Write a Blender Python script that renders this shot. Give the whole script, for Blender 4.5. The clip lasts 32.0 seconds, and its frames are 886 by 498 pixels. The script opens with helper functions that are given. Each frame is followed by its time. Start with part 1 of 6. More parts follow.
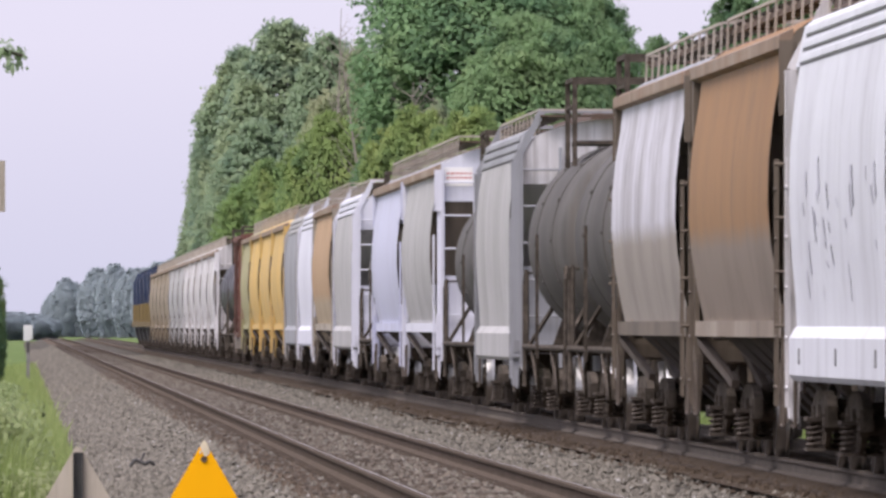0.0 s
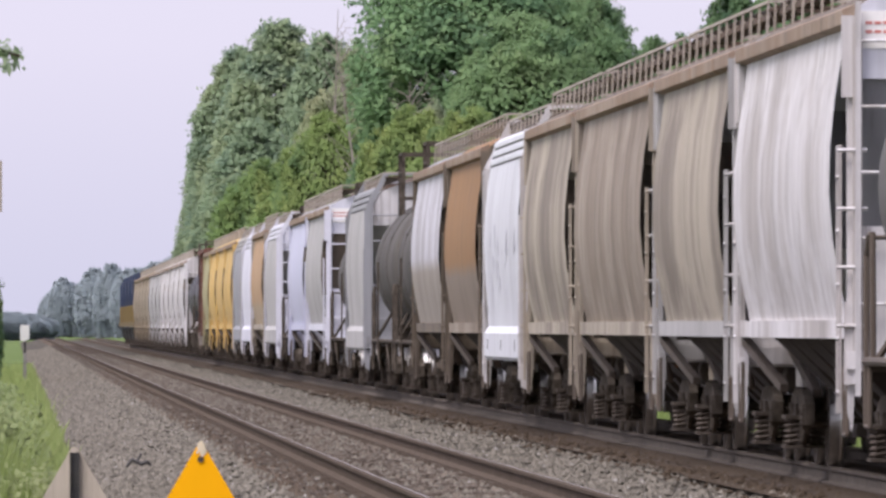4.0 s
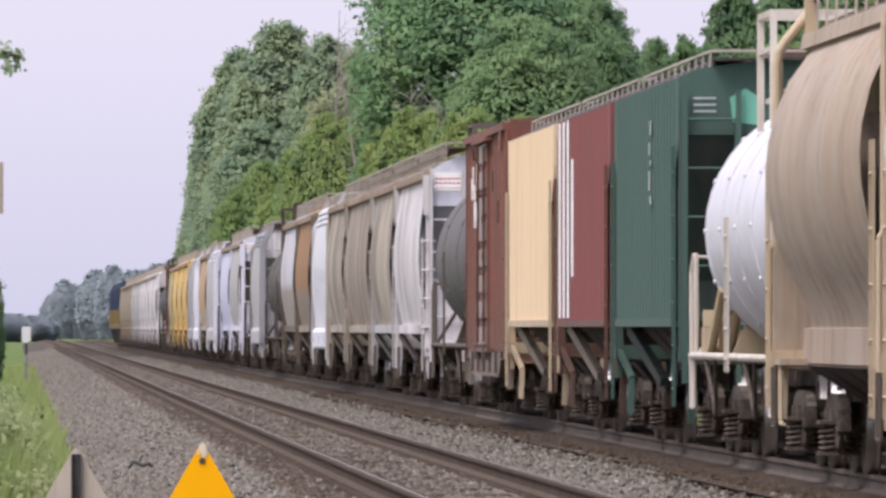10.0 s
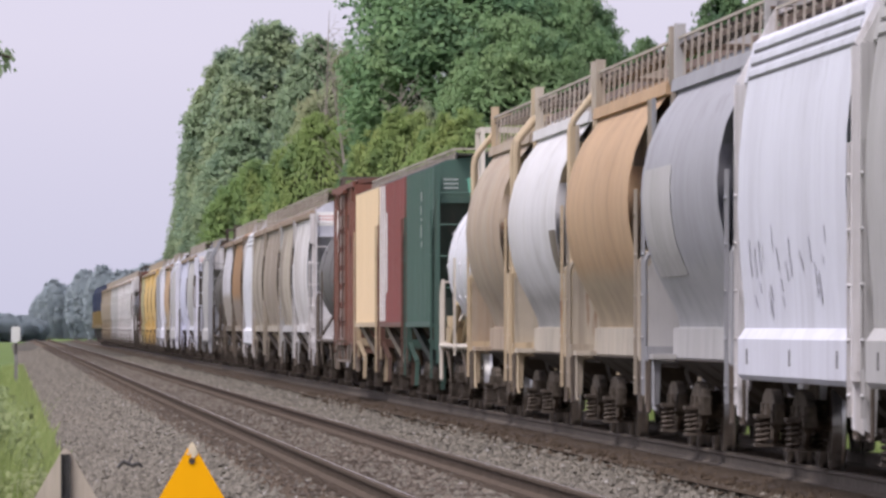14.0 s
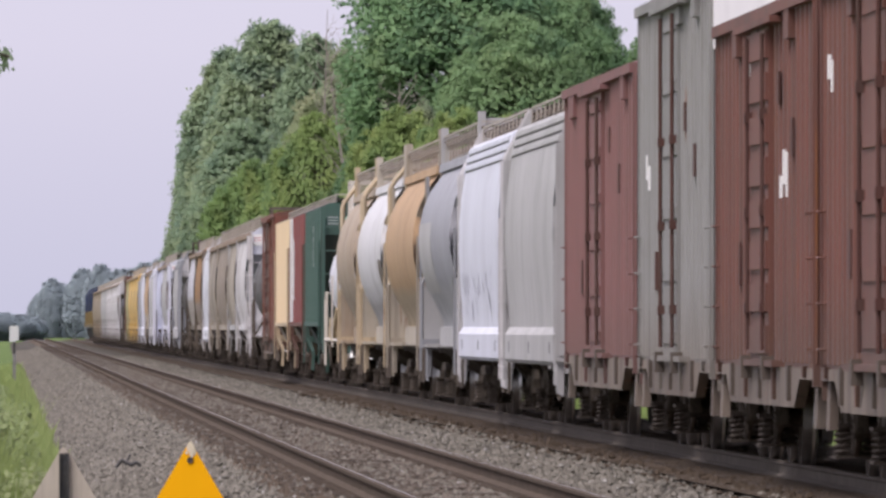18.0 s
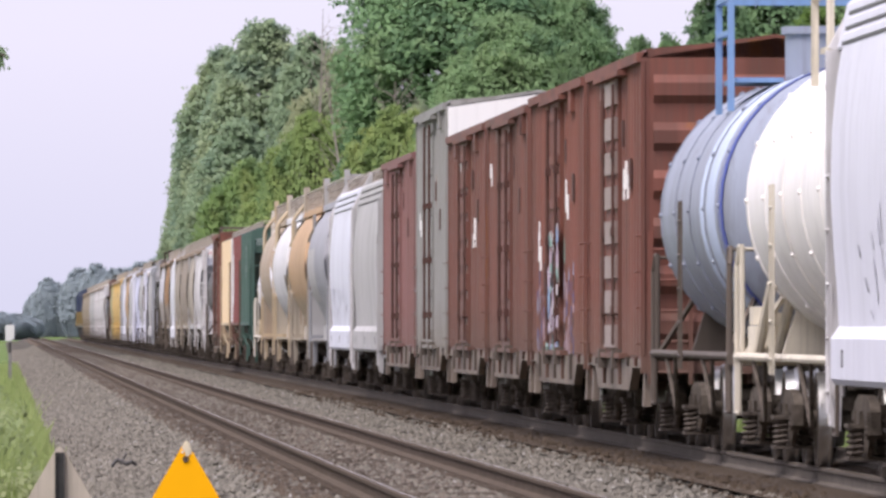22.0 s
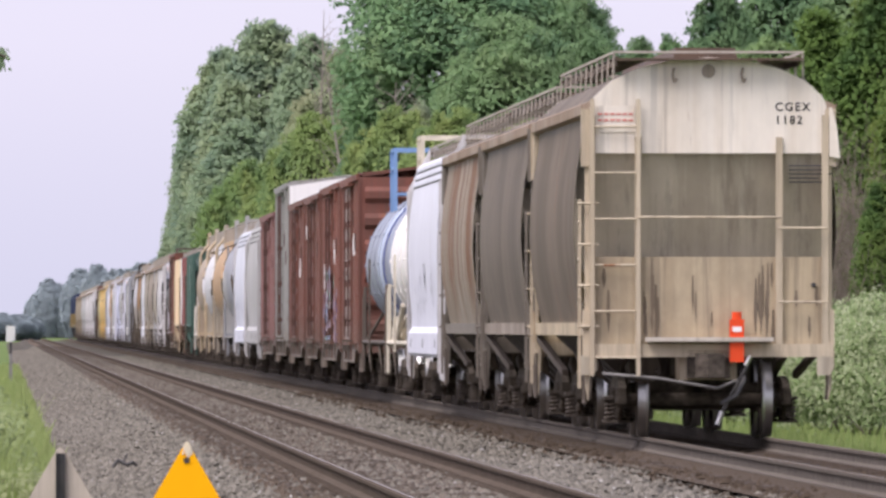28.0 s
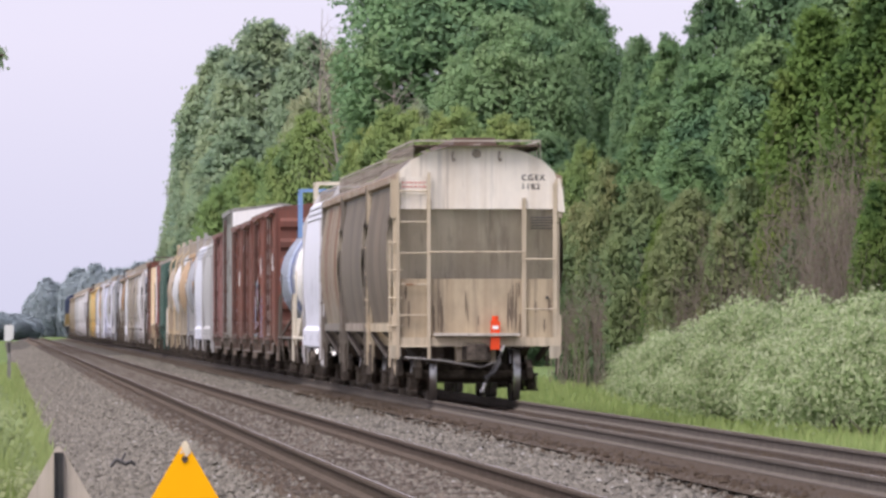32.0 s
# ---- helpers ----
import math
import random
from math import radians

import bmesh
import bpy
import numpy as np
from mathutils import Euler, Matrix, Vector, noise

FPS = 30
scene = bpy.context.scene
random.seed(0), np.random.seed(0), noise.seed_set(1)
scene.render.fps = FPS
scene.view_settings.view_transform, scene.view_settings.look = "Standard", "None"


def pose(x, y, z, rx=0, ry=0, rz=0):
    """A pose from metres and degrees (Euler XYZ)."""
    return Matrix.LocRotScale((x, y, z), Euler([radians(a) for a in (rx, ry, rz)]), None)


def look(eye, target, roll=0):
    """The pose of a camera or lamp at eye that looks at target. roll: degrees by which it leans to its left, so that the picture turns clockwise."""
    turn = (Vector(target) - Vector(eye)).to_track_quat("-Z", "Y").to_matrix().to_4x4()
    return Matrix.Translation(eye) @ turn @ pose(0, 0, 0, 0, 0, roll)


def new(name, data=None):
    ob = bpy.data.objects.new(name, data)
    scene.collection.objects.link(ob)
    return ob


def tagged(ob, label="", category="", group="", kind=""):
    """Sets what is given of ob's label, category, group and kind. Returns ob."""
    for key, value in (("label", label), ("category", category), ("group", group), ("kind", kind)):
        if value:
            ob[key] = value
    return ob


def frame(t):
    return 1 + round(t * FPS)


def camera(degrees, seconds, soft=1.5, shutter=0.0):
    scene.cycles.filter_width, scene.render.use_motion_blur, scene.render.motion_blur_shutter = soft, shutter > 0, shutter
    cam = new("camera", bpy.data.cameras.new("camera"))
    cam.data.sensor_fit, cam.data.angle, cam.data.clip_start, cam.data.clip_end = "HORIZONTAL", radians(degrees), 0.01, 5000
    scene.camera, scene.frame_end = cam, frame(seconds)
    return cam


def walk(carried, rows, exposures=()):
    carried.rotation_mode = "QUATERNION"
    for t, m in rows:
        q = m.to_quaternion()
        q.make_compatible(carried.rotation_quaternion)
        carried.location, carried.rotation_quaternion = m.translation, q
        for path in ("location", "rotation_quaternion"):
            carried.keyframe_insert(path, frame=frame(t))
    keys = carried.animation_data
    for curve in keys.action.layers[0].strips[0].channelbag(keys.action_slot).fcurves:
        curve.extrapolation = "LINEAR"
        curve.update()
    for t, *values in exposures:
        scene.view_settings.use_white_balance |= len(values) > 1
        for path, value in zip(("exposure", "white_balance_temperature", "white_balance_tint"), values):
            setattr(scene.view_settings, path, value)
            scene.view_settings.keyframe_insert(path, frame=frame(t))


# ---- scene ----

# ---- camera: a long lens on a tripod, swaying a little ----
FOCAL = 22600.0                      # lens length in units of 1/1568 of the picture's width
EYE = (0.0, 0.0, 1.35)               # z = 0 is the top of the rails, y runs along the track
cam = camera(math.degrees(2 * math.atan(784 / FOCAL)), 32.0, soft=2.9, shutter=0.3)


def view(dx, dy):
    return look(EYE, (EYE[0] + (784 - dx) / FOCAL * 100, 100.0, EYE[2] + (136 + dy) / FOCAL * 100))


walk(cam, [(t, view(dx, dy)) for t, dx, dy in (
    (0, 33.7, 0.0), (0.5, 32.1, 0.0), (1, 26.1, 1.6), (1.5, 26.0, 3.1), (2, 27.5, 1.5), (2.5, 27.6, 0.0), (3, 29.0, 1.5), (3.5, 27.5, 0.0), (5.5, 30.7, 1.5), (6, 29.0, 1.6), (6.5, 32.1, 1.5), (7, 32.1, -3.0), (7.5, 23.0, 0.0), (8, 21.4, 3.0), (8.5, 15.3, 3.1), (9, 16.8, 1.5), (9.5, 26.0, 1.6), (10, 30.6, 3.0), (10.5, 29.1, 4.6), (11, 26.1, 3.1), (11.5, 30.6, 3.0), (12, 27.6, 1.5), (12.5, 21.4, 4.6), (13, 16.8, 1.5), (13.5, 10.7, 1.6), (14, 12.2, 3.0), (14.5, 13.7, 3.0), (15, 10.7, 1.5), (15.5, 6.1, 0.0), (17.5, 15.3, 0.0), (18, 9.2, 1.5), (18.5, 15.3, 1.5), (19, 21.4, 1.5), (19.5, 16.8, 0.0), (20, 13.8, 1.5), (20.5, 6.2, 0.0), (21, 4.6, 0.0), (21.5, 4.6, 0.0), (22, 1.6, 0.0), (22.5, 3.0, 1.5), (23, 4.6, 0.0), (23.5, 4.5, 1.6), (24, 3.0, 1.6), (24.5, 4.6, 3.0), (25, 3.1, 1.5), (25.5, 4.6, 1.5), (27.5, 4.6, 0.0), (28, 3.0, 1.5), (28.5, 3.1, 1.5), (29, -1.5, 3.1), (29.5, -6.1, 3.1), (30, -4.6, 3.1), (30.5, -4.6, 3.1), (31, -1.6, 1.5), (31.5, 0.0, 1.5), (32, 0.0, 0.0))], exposures=[(t, e, 6350, 18) for t, e in ((0, 0.68), (7, 0.67), (12, 0.69), (13, 0.66), (14, 0.57), (17, 0.55), (19, 0.49), (20, 0.62), (21, 0.82), (23, 0.77), (25, 0.74), (32, 0.75))])

# ---- light: bright overcast sky, sun veiled behind the camera ----
world = bpy.data.worlds.new("world")
scene.world = world
world.use_nodes = True
wn, wl = world.node_tree.nodes, world.node_tree.links
wn.clear()
sky = wn.new("ShaderNodeTexSky")
sky.sky_type, sky.sun_disc = "NISHITA", False
sky.sun_elevation, sky.sun_rotation = radians(58), radians(230)
sky.air_density, sky.dust_density = 1.0, 4.0
bg_sky, bg_cloud, mix_bg, out_w = wn.new("ShaderNodeBackground"), wn.new("ShaderNodeBackground"), wn.new("ShaderNodeAddShader"), wn.new("ShaderNodeOutputWorld")
bg_sky.inputs["Strength"].default_value = 0.035
bg_cloud.inputs["Color"].default_value = (0.70, 0.685, 0.79, 1)
bg_cloud.inputs["Strength"].default_value = 0.66
way, split, rise, haze = wn.new("ShaderNodeTexCoord"), wn.new("ShaderNodeSeparateXYZ"), wn.new("ShaderNodeMapRange"), wn.new("ShaderNodeMix")
wl.new(way.outputs["Generated"], split.inputs[0])
wl.new(split.outputs[2], rise.inputs["Value"])
rise.inputs["From Min"].default_value, rise.inputs["From Max"].default_value = 0.0, 0.022
haze.data_type = "RGBA"
wl.new(rise.outputs[0], haze.inputs["Factor"])
haze.inputs[6].default_value, haze.inputs[7].default_value = (0.585, 0.595, 0.72, 1), (0.70, 0.685, 0.79, 1)
wl.new(haze.outputs[2], bg_cloud.inputs["Color"])
wl.new(sky.outputs["Color"], bg_sky.inputs["Color"])
wl.new(bg_sky.outputs[0], mix_bg.inputs[0])
wl.new(bg_cloud.outputs[0], mix_bg.inputs[1])
wl.new(mix_bg.outputs[0], out_w.inputs["Surface"])
sun = new("sun", bpy.data.lights.new("sun", "SUN"))
sun.data.energy, sun.data.angle, sun.data.color = 2.2, radians(30), (1.0, 0.965, 0.94)
sun.matrix_world = look((-52, -44, 112), (0, 0, 0))


# ---- mesh and material helpers ----
class Shape:
    """Collects the faces of one mesh."""

    def __init__(self):
        self.v, self.f, self.m, self.slot = [], [], [], 0

    def add(self, verts, faces):
        k = len(self.v)
        self.v += [tuple(p) for p in verts]
        self.f += [tuple(k + i for i in f) for f in faces]
        self.m += [self.slot] * len(faces)
        return self

    def box(self, x0, x1, y0, y1, z0, z1):
        p = [(x, y, z) for z in (z0, z1) for y in (y0, y1) for x in (x0, x1)]
        return self.add(p, [(0, 2, 3, 1), (4, 5, 7, 6), (0, 1, 5, 4), (2, 6, 7, 3), (0, 4, 6, 2), (1, 3, 7, 5)])

    def beam(self, a, b, w, d=None):
        """A square bar from a to b."""
        a, b = Vector(a), Vector(b)
        y = (b - a).normalized()
        x = y.cross(Vector((0, 0, 1)) if abs(y.z) < 0.9 else Vector((0, 1, 0))).normalized()
        z = x.cross(y)
        d = d or w
        p = [q + x * i * w / 2 + z * j * d / 2 for q in (a, b) for i, j in ((-1, -1), (1, -1), (1, 1), (-1, 1))]
        return self.add(p, [(0, 1, 2, 3), (7, 6, 5, 4), (0, 4, 5, 1), (1, 5, 6, 2), (2, 6, 7, 3), (3, 7, 4, 0)])

    def cyl(self, a, b, r, n=10, r2=None):
        a, b = Vector(a), Vector(b)
        r2 = r if r2 is None else r2
        y = (b - a).normalized()
        x = y.cross(Vector((0, 0, 1)) if abs(y.z) < 0.9 else Vector((0, 1, 0))).normalized()
        z = x.cross(y)
        ring = [(math.cos(2 * math.pi * i / n), math.sin(2 * math.pi * i / n)) for i in range(n)]
        p = [q + x * c * s + z * d * s for q, s in ((a, r), (b, r2)) for c, d in ring]
        f = [(i, (i + 1) % n, n + (i + 1) % n, n + i) for i in range(n)]
        return self.add(p, f + [tuple(range(n))[::-1], tuple(range(n, 2 * n))])

    def tube(self, points, r, n=6):
        for a, b in zip(points, points[1:]):
            self.cyl(a, b, r, n)
        return self

    def prism(self, outline, a, b, axis="y"):
        """A closed outline (in x and z, or y and z) drawn out from a to b along the axis."""
        n = len(outline)
        if axis == "y":
            p = [(x, y, z) for y in (a, b) for x, z in outline]
        elif axis == "x":
            p = [(x, y, z) for x in (a, b) for y, z in outline]
        else:
            p = [(x, y, z) for z in (a, b) for x, y in outline]
        f = [(i, (i + 1) % n, n + (i + 1) % n, n + i) for i in range(n)]
        return self.add(p, f + [tuple(range(n))[::-1], tuple(range(n, 2 * n))])

    def lathe(self, profile, axis_at, n=24, axis="y", closed=False):
        """A profile of (along, radius) turned about a line along the axis through axis_at."""
        p, f, k = [], [], len(profile)
        cx, cy, cz = axis_at
        for i in range(n):
            c, s = math.cos(2 * math.pi * i / n), math.sin(2 * math.pi * i / n)
            for a, r in profile:
                p.append((cx + r * c, cy + a, cz + r * s) if axis == "y" else (cx + a, cy + r * c, cz + r * s) if axis == "x" else (cx + r * c, cy + r * s, cz + a))
        last = k if closed else k - 1
        for i in range(n):
            j = (i + 1) % n
            f += [(i * k + q, i * k + (q + 1) % k, j * k + (q + 1) % k, j * k + q) for q in range(last)]
        return self.add(p, f)

    def mesh(self, name, materials, smooth=35):
        me = bpy.data.meshes.new(name)
        me.from_pydata(self.v, [], self.f)
        for m in materials:
            me.materials.append(m)
        if len(materials) > 1:
            me.polygons.foreach_set("material_index", self.m)
        if smooth:
            me.polygons.foreach_set("use_smooth", [True] * len(me.polygons))
            me.set_sharp_from_angle(angle=radians(smooth))
        me.update()
        return me


def part(name, shape, material, parent, label="", smooth=35):
    """One mesh object under a thing or a part; shape is a Shape or a ready mesh."""
    me = shape if isinstance(shape, bpy.types.Mesh) else shape.mesh(name, material if isinstance(material, (list, tuple)) else [material], smooth)
    ob = new(name, me)
    ob.parent = parent
    if label:
        ob["label"] = label
    return ob


def thing(name, label, category, at=(0, 0, 0), group="", kind="", turn=0):
    ob = new(name)
    ob.matrix_basis = pose(*at, 0, 0, turn)
    return tagged(ob, label, category, group, kind)


def nodes_of(name):
    m = bpy.data.materials.new(name)
    m.use_nodes = True
    return m, m.node_tree.nodes, m.node_tree.links, m.node_tree.nodes["Principled BSDF"]


def noise_node(n, l, source, scale, detail=4, stretch=(1, 1, 1), rough=0.6):
    mp, tx = n.new("ShaderNodeMapping"), n.new("ShaderNodeTexNoise")
    mp.inputs["Scale"].default_value = stretch
    l.new(source, mp.inputs["Vector"])
    l.new(mp.outputs[0], tx.inputs["Vector"])
    tx.inputs["Scale"].default_value, tx.inputs["Detail"].default_value, tx.inputs["Roughness"].default_value = scale, detail, rough
    return tx.outputs["Fac"]


def ramp(n, l, source, lo, hi):
    r = n.new("ShaderNodeMapRange")
    r.inputs["From Min"].default_value, r.inputs["From Max"].default_value = lo, hi
    l.new(source, r.inputs["Value"])
    return r.outputs["Result"]


def mixed(n, l, fac, a, b):
    x = n.new("ShaderNodeMix")
    x.data_type = "RGBA"
    for sock, val in ((x.inputs[0], fac), (x.inputs[6], a), (x.inputs[7], b)):
        if isinstance(val, (int, float)):
            sock.default_value = val
        elif isinstance(val, (tuple, list)):
            sock.default_value = (*val[:3], 1)
        else:
            l.new(val, sock)
    return x.outputs[2]


def scaled(n, l, source, k):
    x = n.new("ShaderNodeMath")
    x.operation = "MULTIPLY"
    x.inputs[1].default_value = k
    l.new(source, x.inputs[0])
    return x.outputs[0]


def own_space(n, l):
    """Object coordinates, shifted for each object so that repeats differ."""
    tc, oi, ad = n.new("ShaderNodeTexCoord"), n.new("ShaderNodeObjectInfo"), n.new("ShaderNodeVectorMath")
    ad.operation = "MULTIPLY_ADD"
    l.new(oi.outputs["Random"], ad.inputs[0])
    ad.inputs[1].default_value = (37.0, 91.0, 0.0)
    l.new(tc.outputs["Object"], ad.inputs[2])
    return ad.outputs[0], tc.outputs["Object"]


def paint(name, base, second=None, streak=0.6, grime=0.35, rust=0.0, low=None, rough=0.5, grime_color=(0.10, 0.085, 0.07), bold=0.0):
    """Weathered paint on steel: rain streaks, blotches of dirt, rust runs, and a dirt-sprayed lower part with a ragged edge."""
    m, n, l, b = nodes_of(name)
    shifted, plain = own_space(n, l)
    streaks = ramp(n, l, noise_node(n, l, shifted, 1.0, 6, (2.0, 0.36, 0.03), 0.72), 0.45, 0.60)
    thin = ramp(n, l, noise_node(n, l, shifted, 1.0, 5, (4.5, 1.5, 0.14), 0.78), 0.53, 0.62)
    fine = ramp(n, l, noise_node(n, l, shifted, 3.0, 6, (1, 2.0, 0.5), 0.7), 0.40, 0.8)
    blot = ramp(n, l, noise_node(n, l, shifted, 0.7, 6, (1, 0.7, 0.7), 0.7), 0.46, 0.68)
    col = mixed(n, l, scaled(n, l, streaks, streak), base, second or tuple(c * 0.6 for c in base))
    col = mixed(n, l, scaled(n, l, thin, grime * 1.1), col, grime_color)
    col = mixed(n, l, scaled(n, l, fine, grime * 0.6), col, grime_color)
    col = mixed(n, l, scaled(n, l, blot, grime * 0.8), col, grime_color)
    if low:
        z0, lowcol, fade = (*low, 0.11)[:3]
        sep, ad = n.new("ShaderNodeSeparateXYZ"), n.new("ShaderNodeMath")
        l.new(plain, sep.inputs[0])
        ad.operation = "MULTIPLY_ADD"
        l.new(noise_node(n, l, shifted, 2.0, 5, (1, 1.5, 0.3)), ad.inputs[0])
        ad.inputs[1].default_value = 0.35
        l.new(sep.outputs[2], ad.inputs[2])
        col = mixed(n, l, ramp(n, l, ad.outputs[0], z0 + 0.21 + fade, z0 + 0.21 - fade), col, mixed(n, l, scaled(n, l, streaks, 0.5), lowcol, tuple(c * 0.6 for c in lowcol)))
    if rust:
        runs = ramp(n, l, noise_node(n, l, shifted, 1.0, 6, (1, 1.7 if rust < 0.9 else 1.25, 0.11 if rust < 0.9 else 0.10), 0.72), 0.66 - 0.17 * rust, 0.71 - 0.16 * rust)
        if rust > 0.9:
            sp = n.new("ShaderNodeSeparateXYZ")
            l.new(plain, sp.inputs[0])
            fade = n.new("ShaderNodeMath")
            fade.operation = "MULTIPLY"
            l.new(runs, fade.inputs[0])
            l.new(ramp(n, l, sp.outputs[2], 1.3, 2.1), fade.inputs[1])
            runs = fade.outputs[0]
        col = mixed(n, l, scaled(n, l, runs, 0.85), col, (0.15, 0.055, 0.016) if rust > 0.9 else (0.22, 0.085, 0.03))
    l.new(col, b.inputs["Base Color"])
    b.inputs["Roughness"].default_value, b.inputs["Specular IOR Level"].default_value = max(rough, 0.35) + 0.15, 0.4 if rough < 0.4 else 0.18
    bump = n.new("ShaderNodeBump")
    bump.inputs["Strength"].default_value, bump.inputs["Distance"].default_value = 0.25, 0.02
    l.new(noise_node(n, l, shifted, 1.7, 4), bump.inputs["Height"])
    l.new(bump.outputs[0], b.inputs["Normal"])
    return m


def rough_stuff(name, a, c, scale, rough=0.9, metal=0.0, mid=(0.35, 0.65), bump=0.3, distance=0.02, island=0.0, gloss=0.5):
    """Two tones by noise at two scales, and by piece."""
    m, n, l, b = nodes_of(name)
    shifted, _ = own_space(n, l)
    f1 = ramp(n, l, noise_node(n, l, shifted, scale, 6), *mid)
    f2 = ramp(n, l, noise_node(n, l, shifted, scale * 0.13, 3), 0.3, 0.7)
    col = mixed(n, l, f1, a, c)
    col = mixed(n, l, scaled(n, l, f2, 0.35), col, tuple((p + q) * 0.35 for p, q in zip(a, c)))
    if island:
        g = n.new("ShaderNodeNewGeometry")
        col = mixed(n, l, scaled(n, l, g.outputs["Random Per Island"], island), col, tuple(min(1, q * 1.7) for q in c))
    l.new(col, b.inputs["Base Color"])
    b.inputs["Roughness"].default_value, b.inputs["Metallic"].default_value, b.inputs["Specular IOR Level"].default_value = rough, metal, gloss
    bp = n.new("ShaderNodeBump")
    bp.inputs["Strength"].default_value, bp.inputs["Distance"].default_value = bump, distance
    l.new(f1, bp.inputs["Height"])
    l.new(bp.outputs[0], b.inputs["Normal"])
    return m


def leaf_material(name, dark, light, spread=0.8, warm=None, cool=None, thin=0.5, edge=(0.35, 0.68)):
    """Leaves: tone by leaf, by spray and by tree, with patches of a warmer and a cooler green."""
    m, n, l, b = nodes_of(name)
    shifted, _ = own_space(n, l)
    g, oi = n.new("ShaderNodeNewGeometry"), n.new("ShaderNodeObjectInfo")
    clump = ramp(n, l, noise_node(n, l, shifted, 0.9, 4), *edge)
    col = mixed(n, l, scaled(n, l, g.outputs["Random Per Island"], 0.55), dark, light)
    col = mixed(n, l, scaled(n, l, clump, spread * 0.6), col, tuple(min(1, c * 1.15) for c in light))
    if warm:
        col = mixed(n, l, scaled(n, l, ramp(n, l, noise_node(n, l, shifted, 0.30, 3, (1.3, 1.0, 0.9)), 0.50, 0.66), 0.7), col, warm)
        col = mixed(n, l, scaled(n, l, oi.outputs["Random"], 0.35), col, warm)
    if cool:
        col = mixed(n, l, scaled(n, l, ramp(n, l, noise_node(n, l, shifted, 0.36, 3, (0.9, 1.2, 1.1)), 0.52, 0.66), 0.75), col, cool)
    l.new(col, b.inputs["Base Color"])
    b.inputs["Roughness"].default_value, b.inputs["Specular IOR Level"].default_value = 0.7, 0.15
    tr, ms = n.new("ShaderNodeBsdfTranslucent"), n.new("ShaderNodeMixShader")
    l.new(col, tr.inputs["Color"])
    ms.inputs[0].default_value = thin
    l.new(b.outputs[0], ms.inputs[1])
    l.new(tr.outputs[0], ms.inputs[2])
    l.new(ms.outputs[0], n["Material Output"].inputs["Surface"])
    return m


# ---- materials ----
ballast_mat = rough_stuff("ballast", (0.070, 0.063, 0.052), (0.132, 0.119, 0.098), 14.0, 0.95, bump=0.8, distance=0.05, gloss=0.1)
stone_mat = rough_stuff("ballast_stone", (0.086, 0.078, 0.064), (0.154, 0.140, 0.116), 9.0, 0.9, island=0.7, gloss=0.1)
rusty_ballast = rough_stuff("rust_stained_ballast", (0.072, 0.054, 0.040), (0.135, 0.105, 0.080), 12.0, 0.95, bump=0.8, distance=0.04, island=0.4, gloss=0.1)
pale_stone = rough_stuff("pale_ballast_stone", (0.26, 0.25, 0.23), (0.42, 0.40, 0.37), 9.0, 0.95, gloss=0.1)
fouled_stone = rough_stuff("fouled_ballast_stone", (0.095, 0.078, 0.062), (0.165, 0.14, 0.114), 9.0, 0.95, island=0.4, gloss=0.1)
fouled_soil = rough_stuff("fouled_ballast_soil", (0.052, 0.038, 0.026), (0.098, 0.074, 0.053), 6.0, 0.95, bump=0.7, distance=0.04, gloss=0.1)
soil_mat = rough_stuff("grass_ground", (0.08, 0.125, 0.04), (0.15, 0.205, 0.065), 1.2, 0.95, bump=0.5, distance=0.1, gloss=0.1)
tie_mat = rough_stuff("tie_wood", (0.060, 0.048, 0.039), (0.125, 0.10, 0.08), 7.0, 0.95, gloss=0.1)
rail_side = rough_stuff("rusty_rail", (0.078, 0.061, 0.047), (0.13, 0.103, 0.081), 8.0, 0.95, gloss=0.03)
dusty_rail = rough_stuff("dusty_rail", (0.105, 0.090, 0.075), (0.16, 0.138, 0.117), 6.0, 0.95, gloss=0.05)
rail_top = rough_stuff("worn_rail_head", (0.088, 0.071, 0.056), (0.135, 0.111, 0.090), 5.0, 0.95, 0.0, gloss=0.0)
rail_shine = rough_stuff("polished_rail_strip", (0.34, 0.32, 0.30), (0.46, 0.44, 0.42), 5.0, 0.4, 0.8)
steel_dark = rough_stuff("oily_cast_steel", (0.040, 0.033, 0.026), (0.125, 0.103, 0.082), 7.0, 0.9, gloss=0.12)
steel_bright = rough_stuff("polished_tread", (0.42, 0.41, 0.40), (0.60, 0.59, 0.57), 6.0, 0.35, 1.0)
truck_dust = rough_stuff("dusty_truck_casting", (0.055, 0.045, 0.035), (0.15, 0.125, 0.10), 6.0, 0.95, gloss=0.1)
galv = rough_stuff("weathered_galvanised_steel", (0.20, 0.19, 0.18), (0.33, 0.31, 0.29), 6.0, 0.6, 0.3)
black_iron = rough_stuff("black_iron", (0.02, 0.02, 0.022), (0.06, 0.055, 0.05), 6.0, 0.6)
bark_mat = rough_stuff("bark", (0.07, 0.055, 0.042), (0.16, 0.135, 0.11), 5.0, 0.95)
bare_mat = rough_stuff("pale_dead_wood", (0.24, 0.20, 0.17), (0.36, 0.32, 0.28), 5.0, 0.95)
leaf_a = leaf_material("leaf_mid_green", (0.158, 0.270, 0.131), (0.245, 0.383, 0.183), warm=(0.294, 0.395, 0.188), cool=(0.131, 0.245, 0.138))
